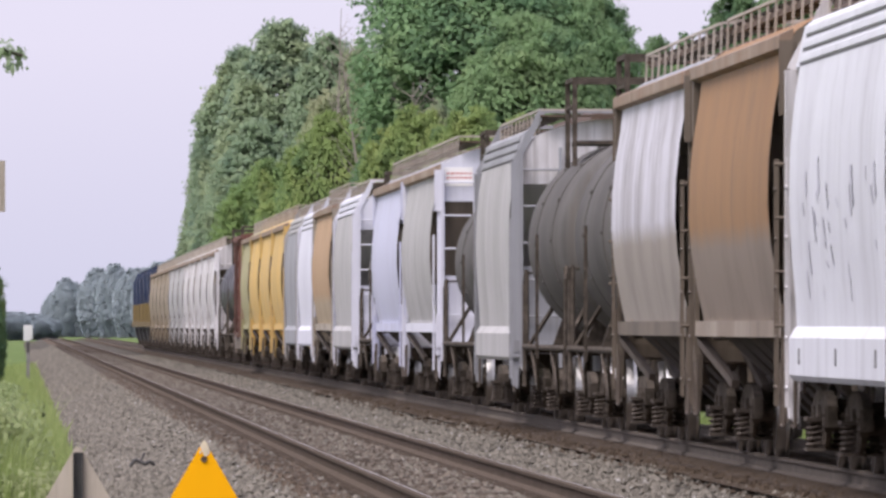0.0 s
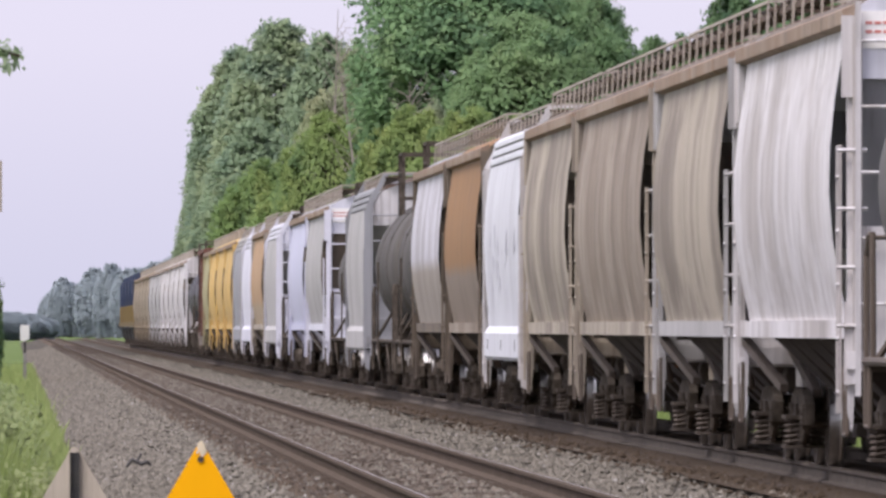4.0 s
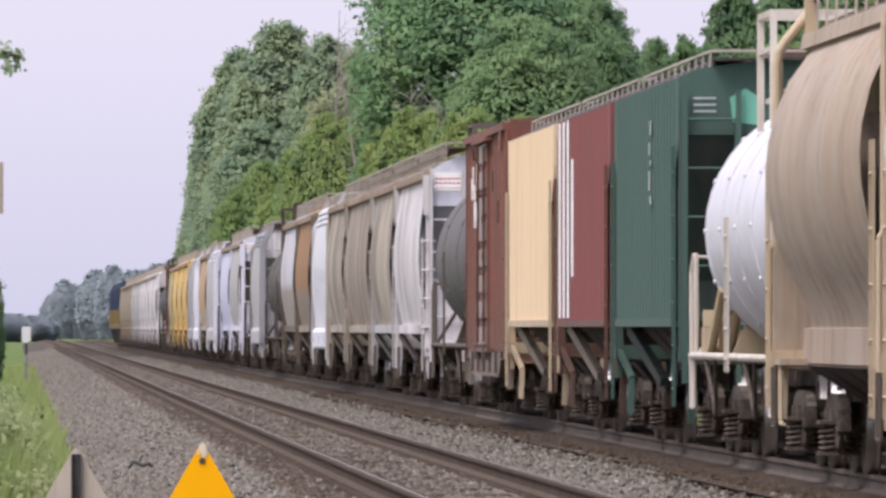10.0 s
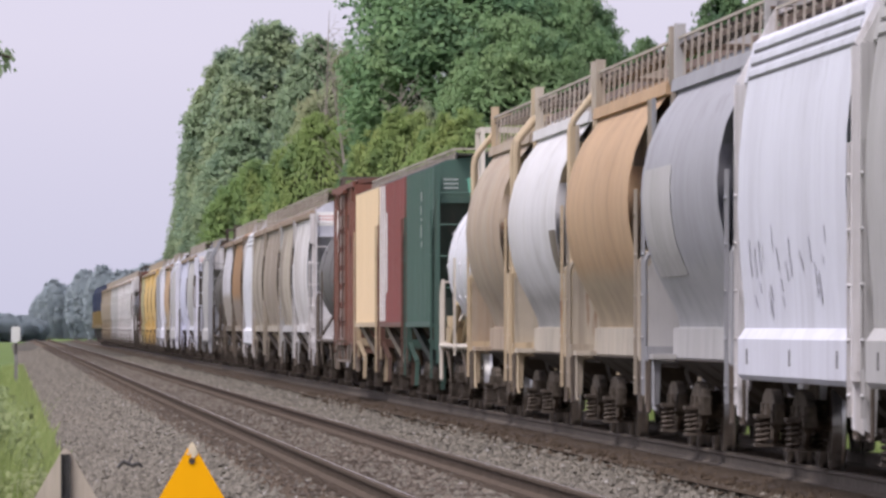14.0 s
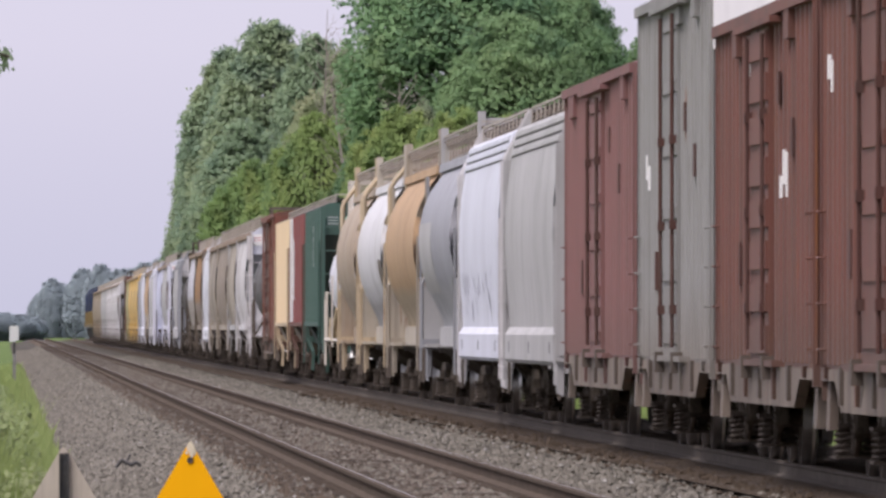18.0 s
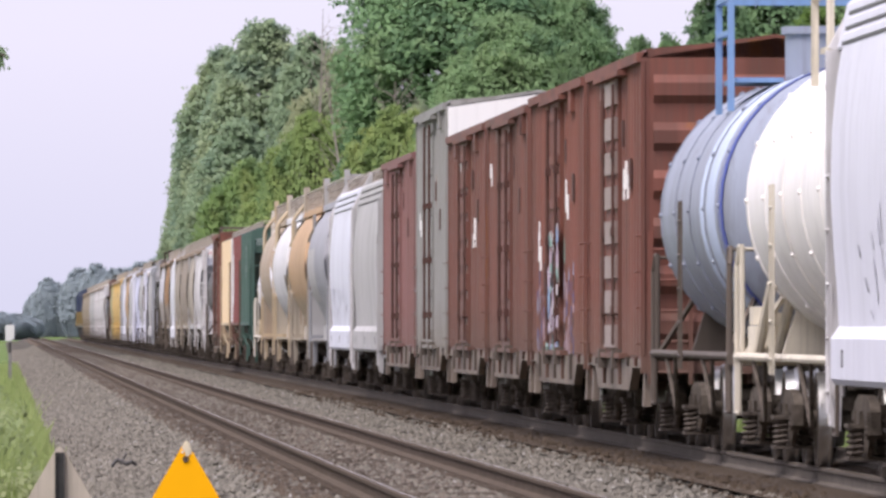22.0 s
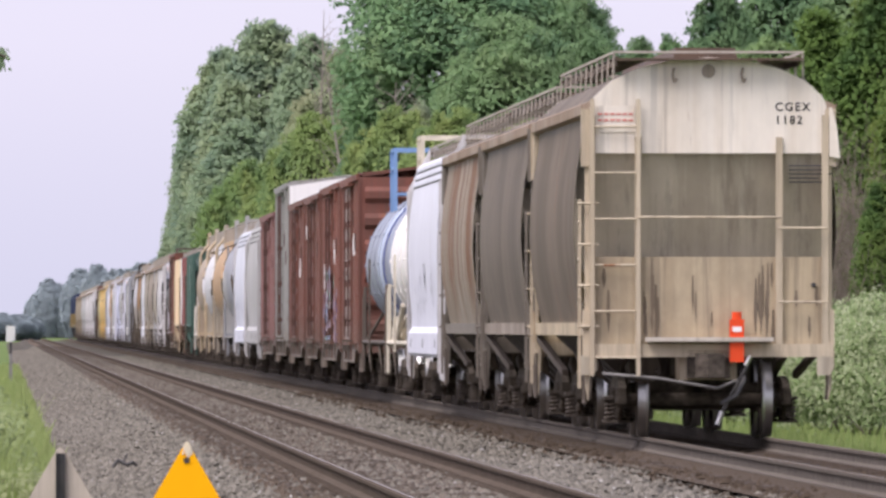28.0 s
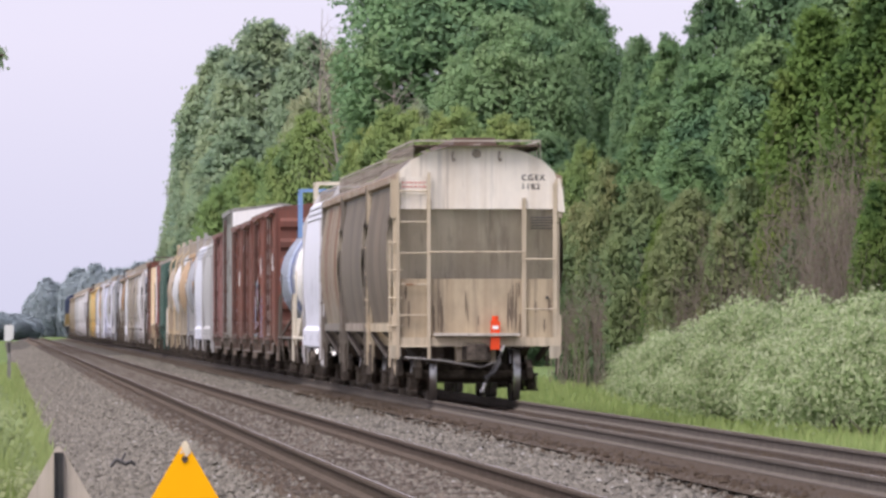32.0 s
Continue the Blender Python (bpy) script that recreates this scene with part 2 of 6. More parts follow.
leaf_b = leaf_material("leaf_deep_green", (0.111, 0.201, 0.101), (0.195, 0.319, 0.150), warm=(0.227, 0.319, 0.144), cool=(0.097, 0.189, 0.111))
leaf_c = leaf_material("leaf_bright_green", (0.174, 0.269, 0.100), (0.275, 0.385, 0.132), warm=(0.359, 0.417, 0.148), cool=(0.148, 0.248, 0.121))
# The next two greens are paled to stand for haze over distance.
leaf_d = leaf_material("leaf_haze_paled_green", (0.246, 0.339, 0.216), (0.320, 0.419, 0.253), warm=(0.356, 0.413, 0.233), cool=(0.216, 0.314, 0.228))
leaf_o = leaf_material("leaf_thin_olive_green", (0.256, 0.315, 0.184), (0.345, 0.398, 0.220), warm=(0.392, 0.398, 0.238), cool=(0.244, 0.315, 0.202))
leaf_g = leaf_material("brown_brush_leaf", (0.125, 0.12, 0.075), (0.20, 0.195, 0.11), warm=(0.21, 0.165, 0.11), cool=(0.11, 0.15, 0.075))
# Pale blue leaves: the haze of the far distance is in the colour.
leaf_e = leaf_material("leaf_far_haze_blue", (0.40, 0.46, 0.485), (0.44, 0.50, 0.52), spread=0.3, thin=0.6)
leaf_h = leaf_material("leaf_wood_edge_green", (0.102, 0.193, 0.091), (0.189, 0.309, 0.127), 1.0, warm=(0.241, 0.344, 0.139), cool=(0.102, 0.199, 0.115), thin=0.45)
leaf_i = leaf_material("leaf_yellow_green", (0.082, 0.148, 0.039), (0.156, 0.246, 0.059), 1.0, warm=(0.214, 0.266, 0.070), cool=(0.063, 0.129, 0.047), thin=0.45)
leaf_j = leaf_material("leaf_undergrowth_olive", (0.125, 0.194, 0.088), (0.219, 0.288, 0.119), 1.0, warm=(0.294, 0.288, 0.131), cool=(0.125, 0.206, 0.106), thin=0.45)
twig_mat = rough_stuff("grey_brown_twigs", (0.15, 0.115, 0.09), (0.26, 0.215, 0.175), 6.0, 0.95)
leaf_f = leaf_material("shrub_leaf_pale_green", (0.225, 0.302, 0.131), (0.306, 0.387, 0.180))
blossom = leaf_material("white_blossom", (0.387, 0.441, 0.252), (0.504, 0.549, 0.351))
weed_mat = leaf_material("weed_leaf", (0.26, 0.335, 0.15), (0.37, 0.44, 0.215), warm=(0.41, 0.44, 0.23))
grass_mat = leaf_material("grass_blade", (0.22, 0.31, 0.095), (0.36, 0.45, 0.16), warm=(0.40, 0.43, 0.18))
yellow_sign = paint("yellow_sign_paint", (1.0, 0.46, 0.0), (0.95, 0.42, 0.0), 0.3, 0.0, 0.0, rough=0.8)
pale_sign = paint("sign_back", (0.52, 0.45, 0.37), None, 0.3, 0.2, rough=0.6)
chip_mat = paint("bare_primer", (0.72, 0.62, 0.45), None, 0.2, 0.1)
white_paint = paint("white_post_paint", (0.75, 0.75, 0.72), None, 0.15, 0.1)


# ---- ground, ballast and tracks ----
def build_ground():
    xs = [-2500, -600, -150, -40, -12, -4, 0, 4, 12, 16, 30, 60, 150, 600, 2500]
    ys = [-1500, -600, -200, -50, 0] + [40 * i for i in range(1, 40)] + [2000, 2600, 3400, 4600]
    s = Shape()
    p = []
    for y in ys:
        for x in xs:
            bump = 0.06 * noise.noise((x * 0.21, y * 0.05, 3.1)) if 60 < y < 1600 and abs(x) < 40 else 0
            p.append((x, y, -0.66 + bump - (0.02 if x < 14 else 0)))
    k = len(xs)
    s.add(p, [(j * k + i, j * k + i + 1, (j + 1) * k + i + 1, (j + 1) * k + i) for j in range(len(ys) - 1) for i in range(k - 1)])
    tagged(new("ground", s.mesh("ground", [soil_mat])), "rough green verge and fields beside the railway", "ground", kind="structure")
    s = Shape().prism([(0.4, -0.72), (0.8, -0.56), (1.9, -0.5), (2.55, -0.22), (5.4, -0.21), (5.9, -0.29), (6.75, -0.29), (7.15, -0.21), (10.15, -0.22), (11.1, -0.72)], -480, 1500)
    bed = tagged(new("ballast", s.mesh("ballast", [ballast_mat], 0)), "grey crushed-stone ballast bed under two tracks", "ballast", kind="structure")
    for x0, x1 in ((2.58, 3.9), (4.3, 5.0), (6.95, 10.1)):
        s = Shape()
        for i in range(60):
            y0, y1 = 60 + i * 24, 84 + i * 24
            a, b = x0 + 0.12 * noise.noise((i * 0.7, x0, 1)), x1 + 0.12 * noise.noise((i * 0.7, x1, 2))
            s.add([(a, y0, -0.205), (b, y0, -0.205), (b, y1, -0.205), (a, y1, -0.205)], [(0, 1, 2, 3)])
        part("rust_stained_strip", s, fouled_soil if x0 > 6 else rusty_ballast, bed, "rust-stained stone along the rail", 0)
    s = Shape()
    for i in range(120):
        y0, y1 = 60 + i * 12, 72 + i * 12
        a, b = 7.06 + 0.10 * noise.noise((i * 0.7, 4, 1)), 7.06 + 0.10 * noise.noise((i * 0.7 + 0.7, 4, 1))
        s.add([(a, y0, -0.215), (7.74, y0, -0.158), (7.74, y1, -0.158), (b, y1, -0.215)], [(0, 1, 2, 3)])
    part("fouled_shoulder", s, fouled_soil, bed, "dark brown fouled ballast against the rail", 0)


RAIL = [(-0.075, -0.17), (0.075, -0.17), (0.075, -0.155), (0.012, -0.13), (0.010, -0.045), (0.037, -0.035), (0.037, -0.006), (0.03, 0.0), (0.014, 0.001),
        (0.002, 0.001), (-0.03, 0.0), (-0.037, -0.006), (-0.037, -0.035), (-0.010, -0.045), (-0.012, -0.13), (-0.075, -0.155)]
TRACKS = (("main_track", 3.985, "empty straight track with worn rails on dark wooden ties"), ("second_track", 8.60, "straight track that the freight train runs on"))


def build_track(name, x, label):
    t = thing(name, label, "railway track", (x, 0, 0), kind="structure")
    for side in (-0.7525, 0.7525):
        s = Shape()
        n = len(RAIL)
        for a, b in ((-480, 0), (0, 120), (120, 240), (240, 480), (480, 1500)):
            k = len(s.v)
            s.v += [(side + px, y, pz) for y in (a, b) for px, pz in RAIL]
            for i in range(n):
                s.f.append((k + i, k + (i + 1) % n, k + n + (i + 1) % n, k + n + i))
                s.m.append(2 if i == 8 else 1 if 6 <= i <= 10 else 0)
        part("rail", s, [dusty_rail if x > 6 else rail_side, rail_top, rail_shine], t, "rust-brown rail with a thin shiny strip on its head")
        s = Shape()
        for i in range(900):
            y = 92 + i * 0.5
            s.box(side - 0.18, side + 0.18, y - 0.09, y + 0.09, -0.19, -0.165)
        part("tie_plates", s, rail_side, t, smooth=0)


def build_ties():
    """The nearest ties as pieces, those further on joined."""
    tie = Shape().box(-1.3, 1.3, -0.115, 0.115, -0.36, -0.185).mesh("tie", [tie_mat], 0)
    for name, x, _ in TRACKS:
        t = bpy.data.objects[name]
        for i in range(290):
            ob = part("tie", tie, None, t)
            ob.matrix_basis = pose(random.uniform(-0.03, 0.03), 92 + i * 0.5, random.uniform(-0.008, 0.008), 0, 0, random.uniform(-1, 1))
        s = Shape()
        for i in range(-1140, 1800):
            if 0 <= i < 290:
                continue
            y = 92 + i * 0.5
            s.box(-1.3, 1.3, y - 0.115, y + 0.115, -0.36, -0.185)
        tagged(part("distant_ties", s, tie_mat, t, smooth=0), kind="stuff")


def bed_height(x):
    pts = [(0.4, -0.72), (0.8, -0.56), (1.9, -0.5), (2.55, -0.22), (5.4, -0.21), (5.9, -0.29), (6.75, -0.29), (7.15, -0.21), (10.15, -0.22), (11.1, -0.72)]
    return float(np.interp(x, [p[0] for p in pts], [p[1] for p in pts]))


def build_stones():
    rng = np.random.default_rng(5)
    octa = np.array([(1, 0, 0), (0, 1, 0), (-1, 0, 0), (0, -1, 0), (0, 0, 1), (0, 0, -1)], float)
    tri = [(0, 1, 4), (1, 2, 4), (2, 3, 4), (3, 0, 4), (1, 0, 5), (2, 1, 5), (3, 2, 5), (0, 3, 5)]

    def scatter(name, mat, count, x0, x1, y0, y1, size, label):
        v, f = [], []
        for i in range(count):
            u = rng.random()
            y = y0 * (y1 / y0) ** u
            x = rng.uniform(x0, x1)
            for rx in (3.2325, 4.7375, 7.8475, 9.3525):
                if abs(x - rx) < 0.12:
                    x += 0.24
            r = size * rng.uniform(0.6, 1.5)
            p = octa * (r * rng.uniform(0.75, 1.15, 3)) + rng.normal(0, r * 0.12, (6, 3))
            a = rng.uniform(0, 6.28)
            c, s = math.cos(a), math.sin(a)
            k = len(v)
            z = bed_height(x) + r * rng.uniform(-0.1, 0.45)
            v += [(x + q[0] * c - q[1] * s, y + q[0] * s + q[1] * c, z + q[2] * 0.8) for q in p]
            f += [(k + a0, k + b0, k + c0) for a0, b0, c0 in tri]
        me = bpy.data.meshes.new(name)
        me.from_pydata(v, [], f)
        me.materials.append(mat)
        tagged(new(name, me), label, "gravel", kind="stuff")

    scatter("verge_gravel", stone_mat, 32000, 0.6, 2.6, 95, 1000, 0.039, "loose grey gravel on the ballast shoulder")
    scatter("track_gravel", stone_mat, 34000, 2.6, 7.05, 95, 700, 0.036, "loose grey crushed stone between the tracks")
    scatter("stained_gravel", fouled_soil, 8000, 6.8, 10.3, 95, 300, 0.04, "rust-stained stones along the used track")
    scatter("pale_gravel", pale_stone, 1700, 0.8, 6.8, 95, 420, 0.028, "scattered pale stones on the ballast")
    scatter("fouled_gravel", fouled_stone, 15000, 3.3, 4.68, 95, 500, 0.034, "brown fouled stones between the rails")
    scatter("stained_verge_gravel", rusty_ballast, 7000, 2.55, 3.12, 95, 420, 0.036, "brown-stained stones beside the rail")


# ---- plants ----
def leaf_cloud(rng, centres, radii, per, size, flat=0.5, inner=0.4, round_=0.5):
    """Small rhombic leaves on the shells of many clumps."""
    v, f, soft = [], [], []
    for (cx, cy, cz), r in zip(centres, radii):
        d = rng.normal(0, 1, (per, 3))
        d /= np.linalg.norm(d, axis=1)[:, None]
        d[:, 2] = np.where(d[:, 2] < -0.5, -d[:, 2], d[:, 2])
        p = np.array((cx, cy, cz)) + d * (r * rng.uniform(inner, 1.2, (per, 1))) * np.array((1, 1, 0.85))
        nrm = d + rng.normal(0, flat, (per, 3))
        nrm /= np.linalg.norm(nrm, axis=1)[:, None]
        quad = rhombs(rng, p, nrm, size * rng.uniform(0.6, 1.4, (per, 1)))
        k = len(v)
        v += quad.tolist()
        f += [(k + 4 * i, k + 4 * i + 1, k + 4 * i + 2, k + 4 * i + 3) for i in range(per)]
        lean = d * round_ + nrm * 0.35 + np.array((cx * 0.14, cy * 0.14, 0.6) if abs(cy) < 20 else (0.0, -0.25, 0.6))
        lean /= np.linalg.norm(lean, axis=1)[:, None]
        soft += np.repeat(lean, 4, 0).tolist()
    return v, (f, soft)


def unit(d):
    return d / np.linalg.norm(d, axis=-1, keepdims=True)


def rhombs(rng, p, nrm, s):
    """The corners of one rhombic leaf at each place."""
    a = unit(np.cross(nrm, rng.normal(0, 1, p.shape)))
    b = np.cross(nrm, a)
    return np.stack([p - a * s, p - b * s * 0.55, p + a * s, p + b * s * 0.55], 1).reshape(-1, 3)


def leaf_mesh(name, v, f, mat):
    me = bpy.data.meshes.new(name)
    soft = None
    if isinstance(f, tuple):
        f, soft = f
    me.from_pydata(v, [], f)
    me.materials.append(mat)
    if soft:
        me.polygons.foreach_set("use_smooth", [True] * len(me.polygons))
        me.normals_split_custom_set_from_vertices(soft)
    return me


SIZES = {}                           # crown's name: (radius, height)


def tree_meshes(seed, height, radius, mat, lobes=46, clumps=14, per=80, leaf=0.085, base=0.12, lobe=(0.20, 0.36), fill=70, veil=120, dome=2.2, foot=0.72):
    """Trunk with limbs, and a crown of boughs: each bough carries leafy sprays on its upper and outer side, with gaps between."""
    rng = np.random.default_rng(seed)
    wood = Shape()
    top = height * 0.82
    wood.cyl((0, 0, -0.3), (0.1, 0.05, top * 0.5), height * 0.02, 9, height * 0.013)
    wood.cyl((0.1, 0.05, top * 0.5), (0.0, 0.1, top), height * 0.013, 8, height * 0.004)
    centres, lobe_r = [], []
    turn = rng.uniform(0, 6.28)
    for i in range(lobes):
        u = (i + rng.random()) / lobes
        prof = min(1.0, foot + (1 - foot) * 3.2 * u) * max(0.12, 1 - max(0.0, (u - 0.42) / 0.58) ** dome) ** 0.5
        turn += 2.4 + rng.normal(0, 0.35)
        lr = radius * rng.uniform(*lobe) * (0.65 + 0.35 * prof)
        rr = max(0.0, radius * prof - lr * 0.8) * rng.uniform(0.35, 1.0) ** 0.6 * rng.uniform(0.92, 1.1)
        z = height * (base + (1 - base) * u) - lr * 0.7
        c = (rr * math.cos(turn), rr * math.sin(turn), max(lr * 0.5, z))
        centres.append(c)
        lobe_r.append(lr)
        wood.cyl((0.05, 0.05, min(max(0.08 * height, c[2] - rr * 0.8), top * 0.95)), c, height * 0.006, 5, height * 0.0015)
    c, lr = np.array(centres), np.array(lobe_r)
    out = unit(c * np.array((1, 1, 0.25)) + np.array((0, 0, 0.01)))
    d = unit(rng.normal(0, 1, (lobes, clumps, 3)) + out[:, None] * 0.75 + np.array((0, 0, 0.55)))
    spray = c[:, None] + d * (lr[:, None, None] * rng.uniform(0.55, 1.2, (lobes, clumps, 1))) * np.array((1, 1, 0.82))
    sr = lr[:, None] * rng.uniform(0.28, 0.52, (lobes, clumps))
    q = unit(rng.normal(0, 1, (lobes, clumps, per, 3)))
    p = spray[:, :, None] + q * (sr[:, :, None, None] * rng.uniform(0.35, 1.1, (lobes, clumps, per, 1))) * np.array((1.15, 1.15, 0.62))
    nrm = unit(q * 0.5 + np.array((0, 0, 0.5)) + rng.normal(0, 0.5, q.shape))
    soft = unit(d[:, :, None] * 0.5 + q * 0.22 + out[:, None, None] * 0.3 + np.array((-0.1, -0.2, 0.75)))
    p, nrm, soft = p.reshape(-1, 3), nrm.reshape(-1, 3), soft.reshape(-1, 3)
    s = leaf * rng.uniform(0.6, 1.4, (len(p), 1))
    # darker filling behind the sprays
    q = unit(rng.normal(0, 1, (lobes, fill, 3)))
    p2 = (c[:, None] + q * lr[:, None, None] * rng.uniform(0.1, 0.75, (lobes, fill, 1))).reshape(-1, 3)
    p, nrm, soft = np.concatenate([p, p2]), np.concatenate([nrm, unit(rng.normal(0, 1, p2.shape))]), np.concatenate([soft, unit(q.reshape(-1, 3) + np.array((0, 0, 0.4)))])
    s = np.concatenate([s, np.full((len(p2), 1), leaf * 2.2)])
    # thin foliage that closes the hollows between the boughs
    count = lobes * veil
    u = rng.random(count)
    prof = np.minimum(1.0, foot + (1 - foot) * 3.2 * u) * np.maximum(0.12, 1 - np.maximum(0.0, (u - 0.42) / 0.58) ** dome) ** 0.5
    a, rr = rng.uniform(0, 2 * math.pi, count), radius * prof * rng.uniform(0.76, 1.0, count)
    p3 = np.stack([rr * np.cos(a), rr * np.sin(a), height * (base + (0.93 - base) * u)], 1)
    o3 = unit(p3 * np.array((1, 1, 0)) + np.array((0, 0, radius * 0.9)) + rng.normal(0, radius * 0.12, p3.shape))
    p, nrm, soft = np.concatenate([p, p3]), np.concatenate([nrm, unit(o3 + rng.normal(0, 0.5, p3.shape))]), np.concatenate([soft, o3])
    s = np.concatenate([s, leaf * 1.35 * rng.uniform(0.6, 1.3, (count, 1))])
    quad = rhombs(rng, p, nrm, s)
    crown = leaf_mesh("crown", quad.tolist(), (np.arange(len(quad)).reshape(-1, 4).tolist(), np.repeat(soft, 4, 0).tolist()), mat)
    SIZES[crown.name] = (float(np.quantile(np.hypot(p[:, 0], p[:, 1]), 0.985)), float(p[:, 2].max()))
    return wood.mesh("trunk", [bark_mat]), crown


def brush_meshes(seed, height, radius, stems=46, leaves=900):
    """Half-bare brush: forking twigs with a few dull leaves."""
    rng = np.random.default_rng(seed)
    wood, tips = Shape(), []
    for i in range(stems):
        a, r = rng.uniform(0, 6.28), radius * math.sqrt(rng.random()) * 0.75
        foot = Vector((r * math.cos(a), r * math.sin(a), -0.2))
        h = height * rng.uniform(0.5, 1.0)
        mid = foot + Vector((rng.normal(0, 0.12) * h, rng.normal(0, 0.12) * h, h * 0.55))
        wood.cyl(foot, mid, 0.022, 4, 0.014)
        for j in range(5):
            tip = mid + Vector((rng.normal(0, 0.16) * h, rng.normal(0, 0.16) * h, h * rng.uniform(0.1, 0.45)))
            wood.cyl(mid, tip, 0.013, 3, 0.005)
            tips.append(tip)
            for k in range(3):
                fork = mid.lerp(tip, rng.uniform(0.3, 0.9))
                end = fork + Vector((rng.normal(0, 0.07) * h, rng.normal(0, 0.07) * h, rng.uniform(-0.02, 0.12) * h))
                wood.cyl(fork, end, 0.008, 3, 0.004)
                tips.append(end)
    at = np.array([tips[int(k)] for k in rng.integers(0, len(tips), leaves)]) + rng.normal(0, 0.14, (leaves, 3))
    quad = rhombs(rng, at, unit(rng.normal(0, 1, at.shape)), 0.05 * rng.uniform(0.6, 1.4, (leaves, 1)))
    crown = leaf_mesh("crown", quad.tolist(), np.arange(len(quad)).reshape(-1, 4).tolist(), leaf_g)
    SIZES[crown.name] = (radius, float(at[:, 2].max()))
    return wood.mesh("twigs", [twig_mat], 0), crown


def plant_tree(meshes, label, x, y, scale=(1, 1, 1), turn=0, group="lineside trees"):
    t = thing("tree", label, "tree", (x, y, -0.66), group, turn=turn)
    t.scale = scale
    part("trunk", meshes[0], None, t)
    part("crown", meshes[1], None, t)
    return t


def build_trees():
    big = tree_meshes(11, 17, 4.8, leaf_a, 110, 16, 40, 0.105, 0.42, (0.20, 0.36), 40, 130, 2.8, 0.35)
    broad = tree_meshes(12, 14, 3.2, leaf_b, 96, 15, 30, 0.10, 0.05, (0.24, 0.40), 30, 110, 3.5)
    bright = tree_meshes(13, 12, 5.4, leaf_c, 130, 15, 30, 0.105, 0.02, (0.13, 0.25), 30, 110, 3.4)
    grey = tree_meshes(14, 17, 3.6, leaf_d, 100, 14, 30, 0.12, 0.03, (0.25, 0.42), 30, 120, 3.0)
    olive = tree_meshes(19, 13, 3.2, leaf_o, 76, 14, 28, 0.12, 0.03, (0.25, 0.42), 30, 110, 3.0)
    wood = tree_meshes(21, 14, 2.9, leaf_h, 120, 15, 32, 0.090, 0.03, (0.24, 0.42), 30, 110, 2.6)
    edge = tree_meshes(22, 12, 2.1, leaf_i, 96, 15, 32, 0.080, 0.02, (0.26, 0.46), 30, 100, 2.6)
    scrub = tree_meshes(23, 6, 1.9, leaf_j, 50, 15, 32, 0.060, 0.0, (0.26, 0.46), 30, 100, 3.0)
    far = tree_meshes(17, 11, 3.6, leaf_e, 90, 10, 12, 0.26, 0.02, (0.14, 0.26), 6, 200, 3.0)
    brush = brush_meshes(18, 5.0, 2.4)

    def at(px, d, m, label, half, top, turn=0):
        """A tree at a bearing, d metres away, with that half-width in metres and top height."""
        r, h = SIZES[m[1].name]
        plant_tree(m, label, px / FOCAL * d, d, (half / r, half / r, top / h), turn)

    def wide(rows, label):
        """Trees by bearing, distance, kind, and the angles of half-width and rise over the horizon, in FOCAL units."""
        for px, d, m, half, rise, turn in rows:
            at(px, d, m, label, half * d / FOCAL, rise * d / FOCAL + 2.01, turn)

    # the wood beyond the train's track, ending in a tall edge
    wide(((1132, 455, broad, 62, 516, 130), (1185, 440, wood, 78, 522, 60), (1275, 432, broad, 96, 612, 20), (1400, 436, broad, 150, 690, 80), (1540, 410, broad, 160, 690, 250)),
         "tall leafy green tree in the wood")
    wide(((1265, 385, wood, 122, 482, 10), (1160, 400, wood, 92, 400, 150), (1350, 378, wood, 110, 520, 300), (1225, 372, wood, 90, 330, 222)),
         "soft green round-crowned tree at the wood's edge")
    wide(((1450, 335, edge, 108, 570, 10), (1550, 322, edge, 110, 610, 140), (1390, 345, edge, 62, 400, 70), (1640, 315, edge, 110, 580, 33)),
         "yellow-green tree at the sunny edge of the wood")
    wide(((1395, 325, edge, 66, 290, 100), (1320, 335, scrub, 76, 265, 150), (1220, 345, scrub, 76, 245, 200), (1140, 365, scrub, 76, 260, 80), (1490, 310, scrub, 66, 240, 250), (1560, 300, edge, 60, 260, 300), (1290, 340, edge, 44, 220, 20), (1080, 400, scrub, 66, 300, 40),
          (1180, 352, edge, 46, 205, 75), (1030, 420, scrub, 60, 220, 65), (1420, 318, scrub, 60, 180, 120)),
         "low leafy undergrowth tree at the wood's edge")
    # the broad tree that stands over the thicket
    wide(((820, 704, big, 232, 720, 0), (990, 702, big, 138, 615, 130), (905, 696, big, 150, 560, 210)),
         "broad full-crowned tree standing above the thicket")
    # trees further along the line, the grey and olive ones paled for haze
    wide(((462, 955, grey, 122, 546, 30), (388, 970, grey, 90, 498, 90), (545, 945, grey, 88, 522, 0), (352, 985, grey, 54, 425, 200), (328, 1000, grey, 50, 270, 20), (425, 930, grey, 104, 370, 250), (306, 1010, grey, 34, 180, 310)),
         "grey-green tree further along the line, its leaves paled to stand for haze")
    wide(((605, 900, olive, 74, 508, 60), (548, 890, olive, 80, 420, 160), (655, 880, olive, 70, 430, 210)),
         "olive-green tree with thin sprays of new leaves")
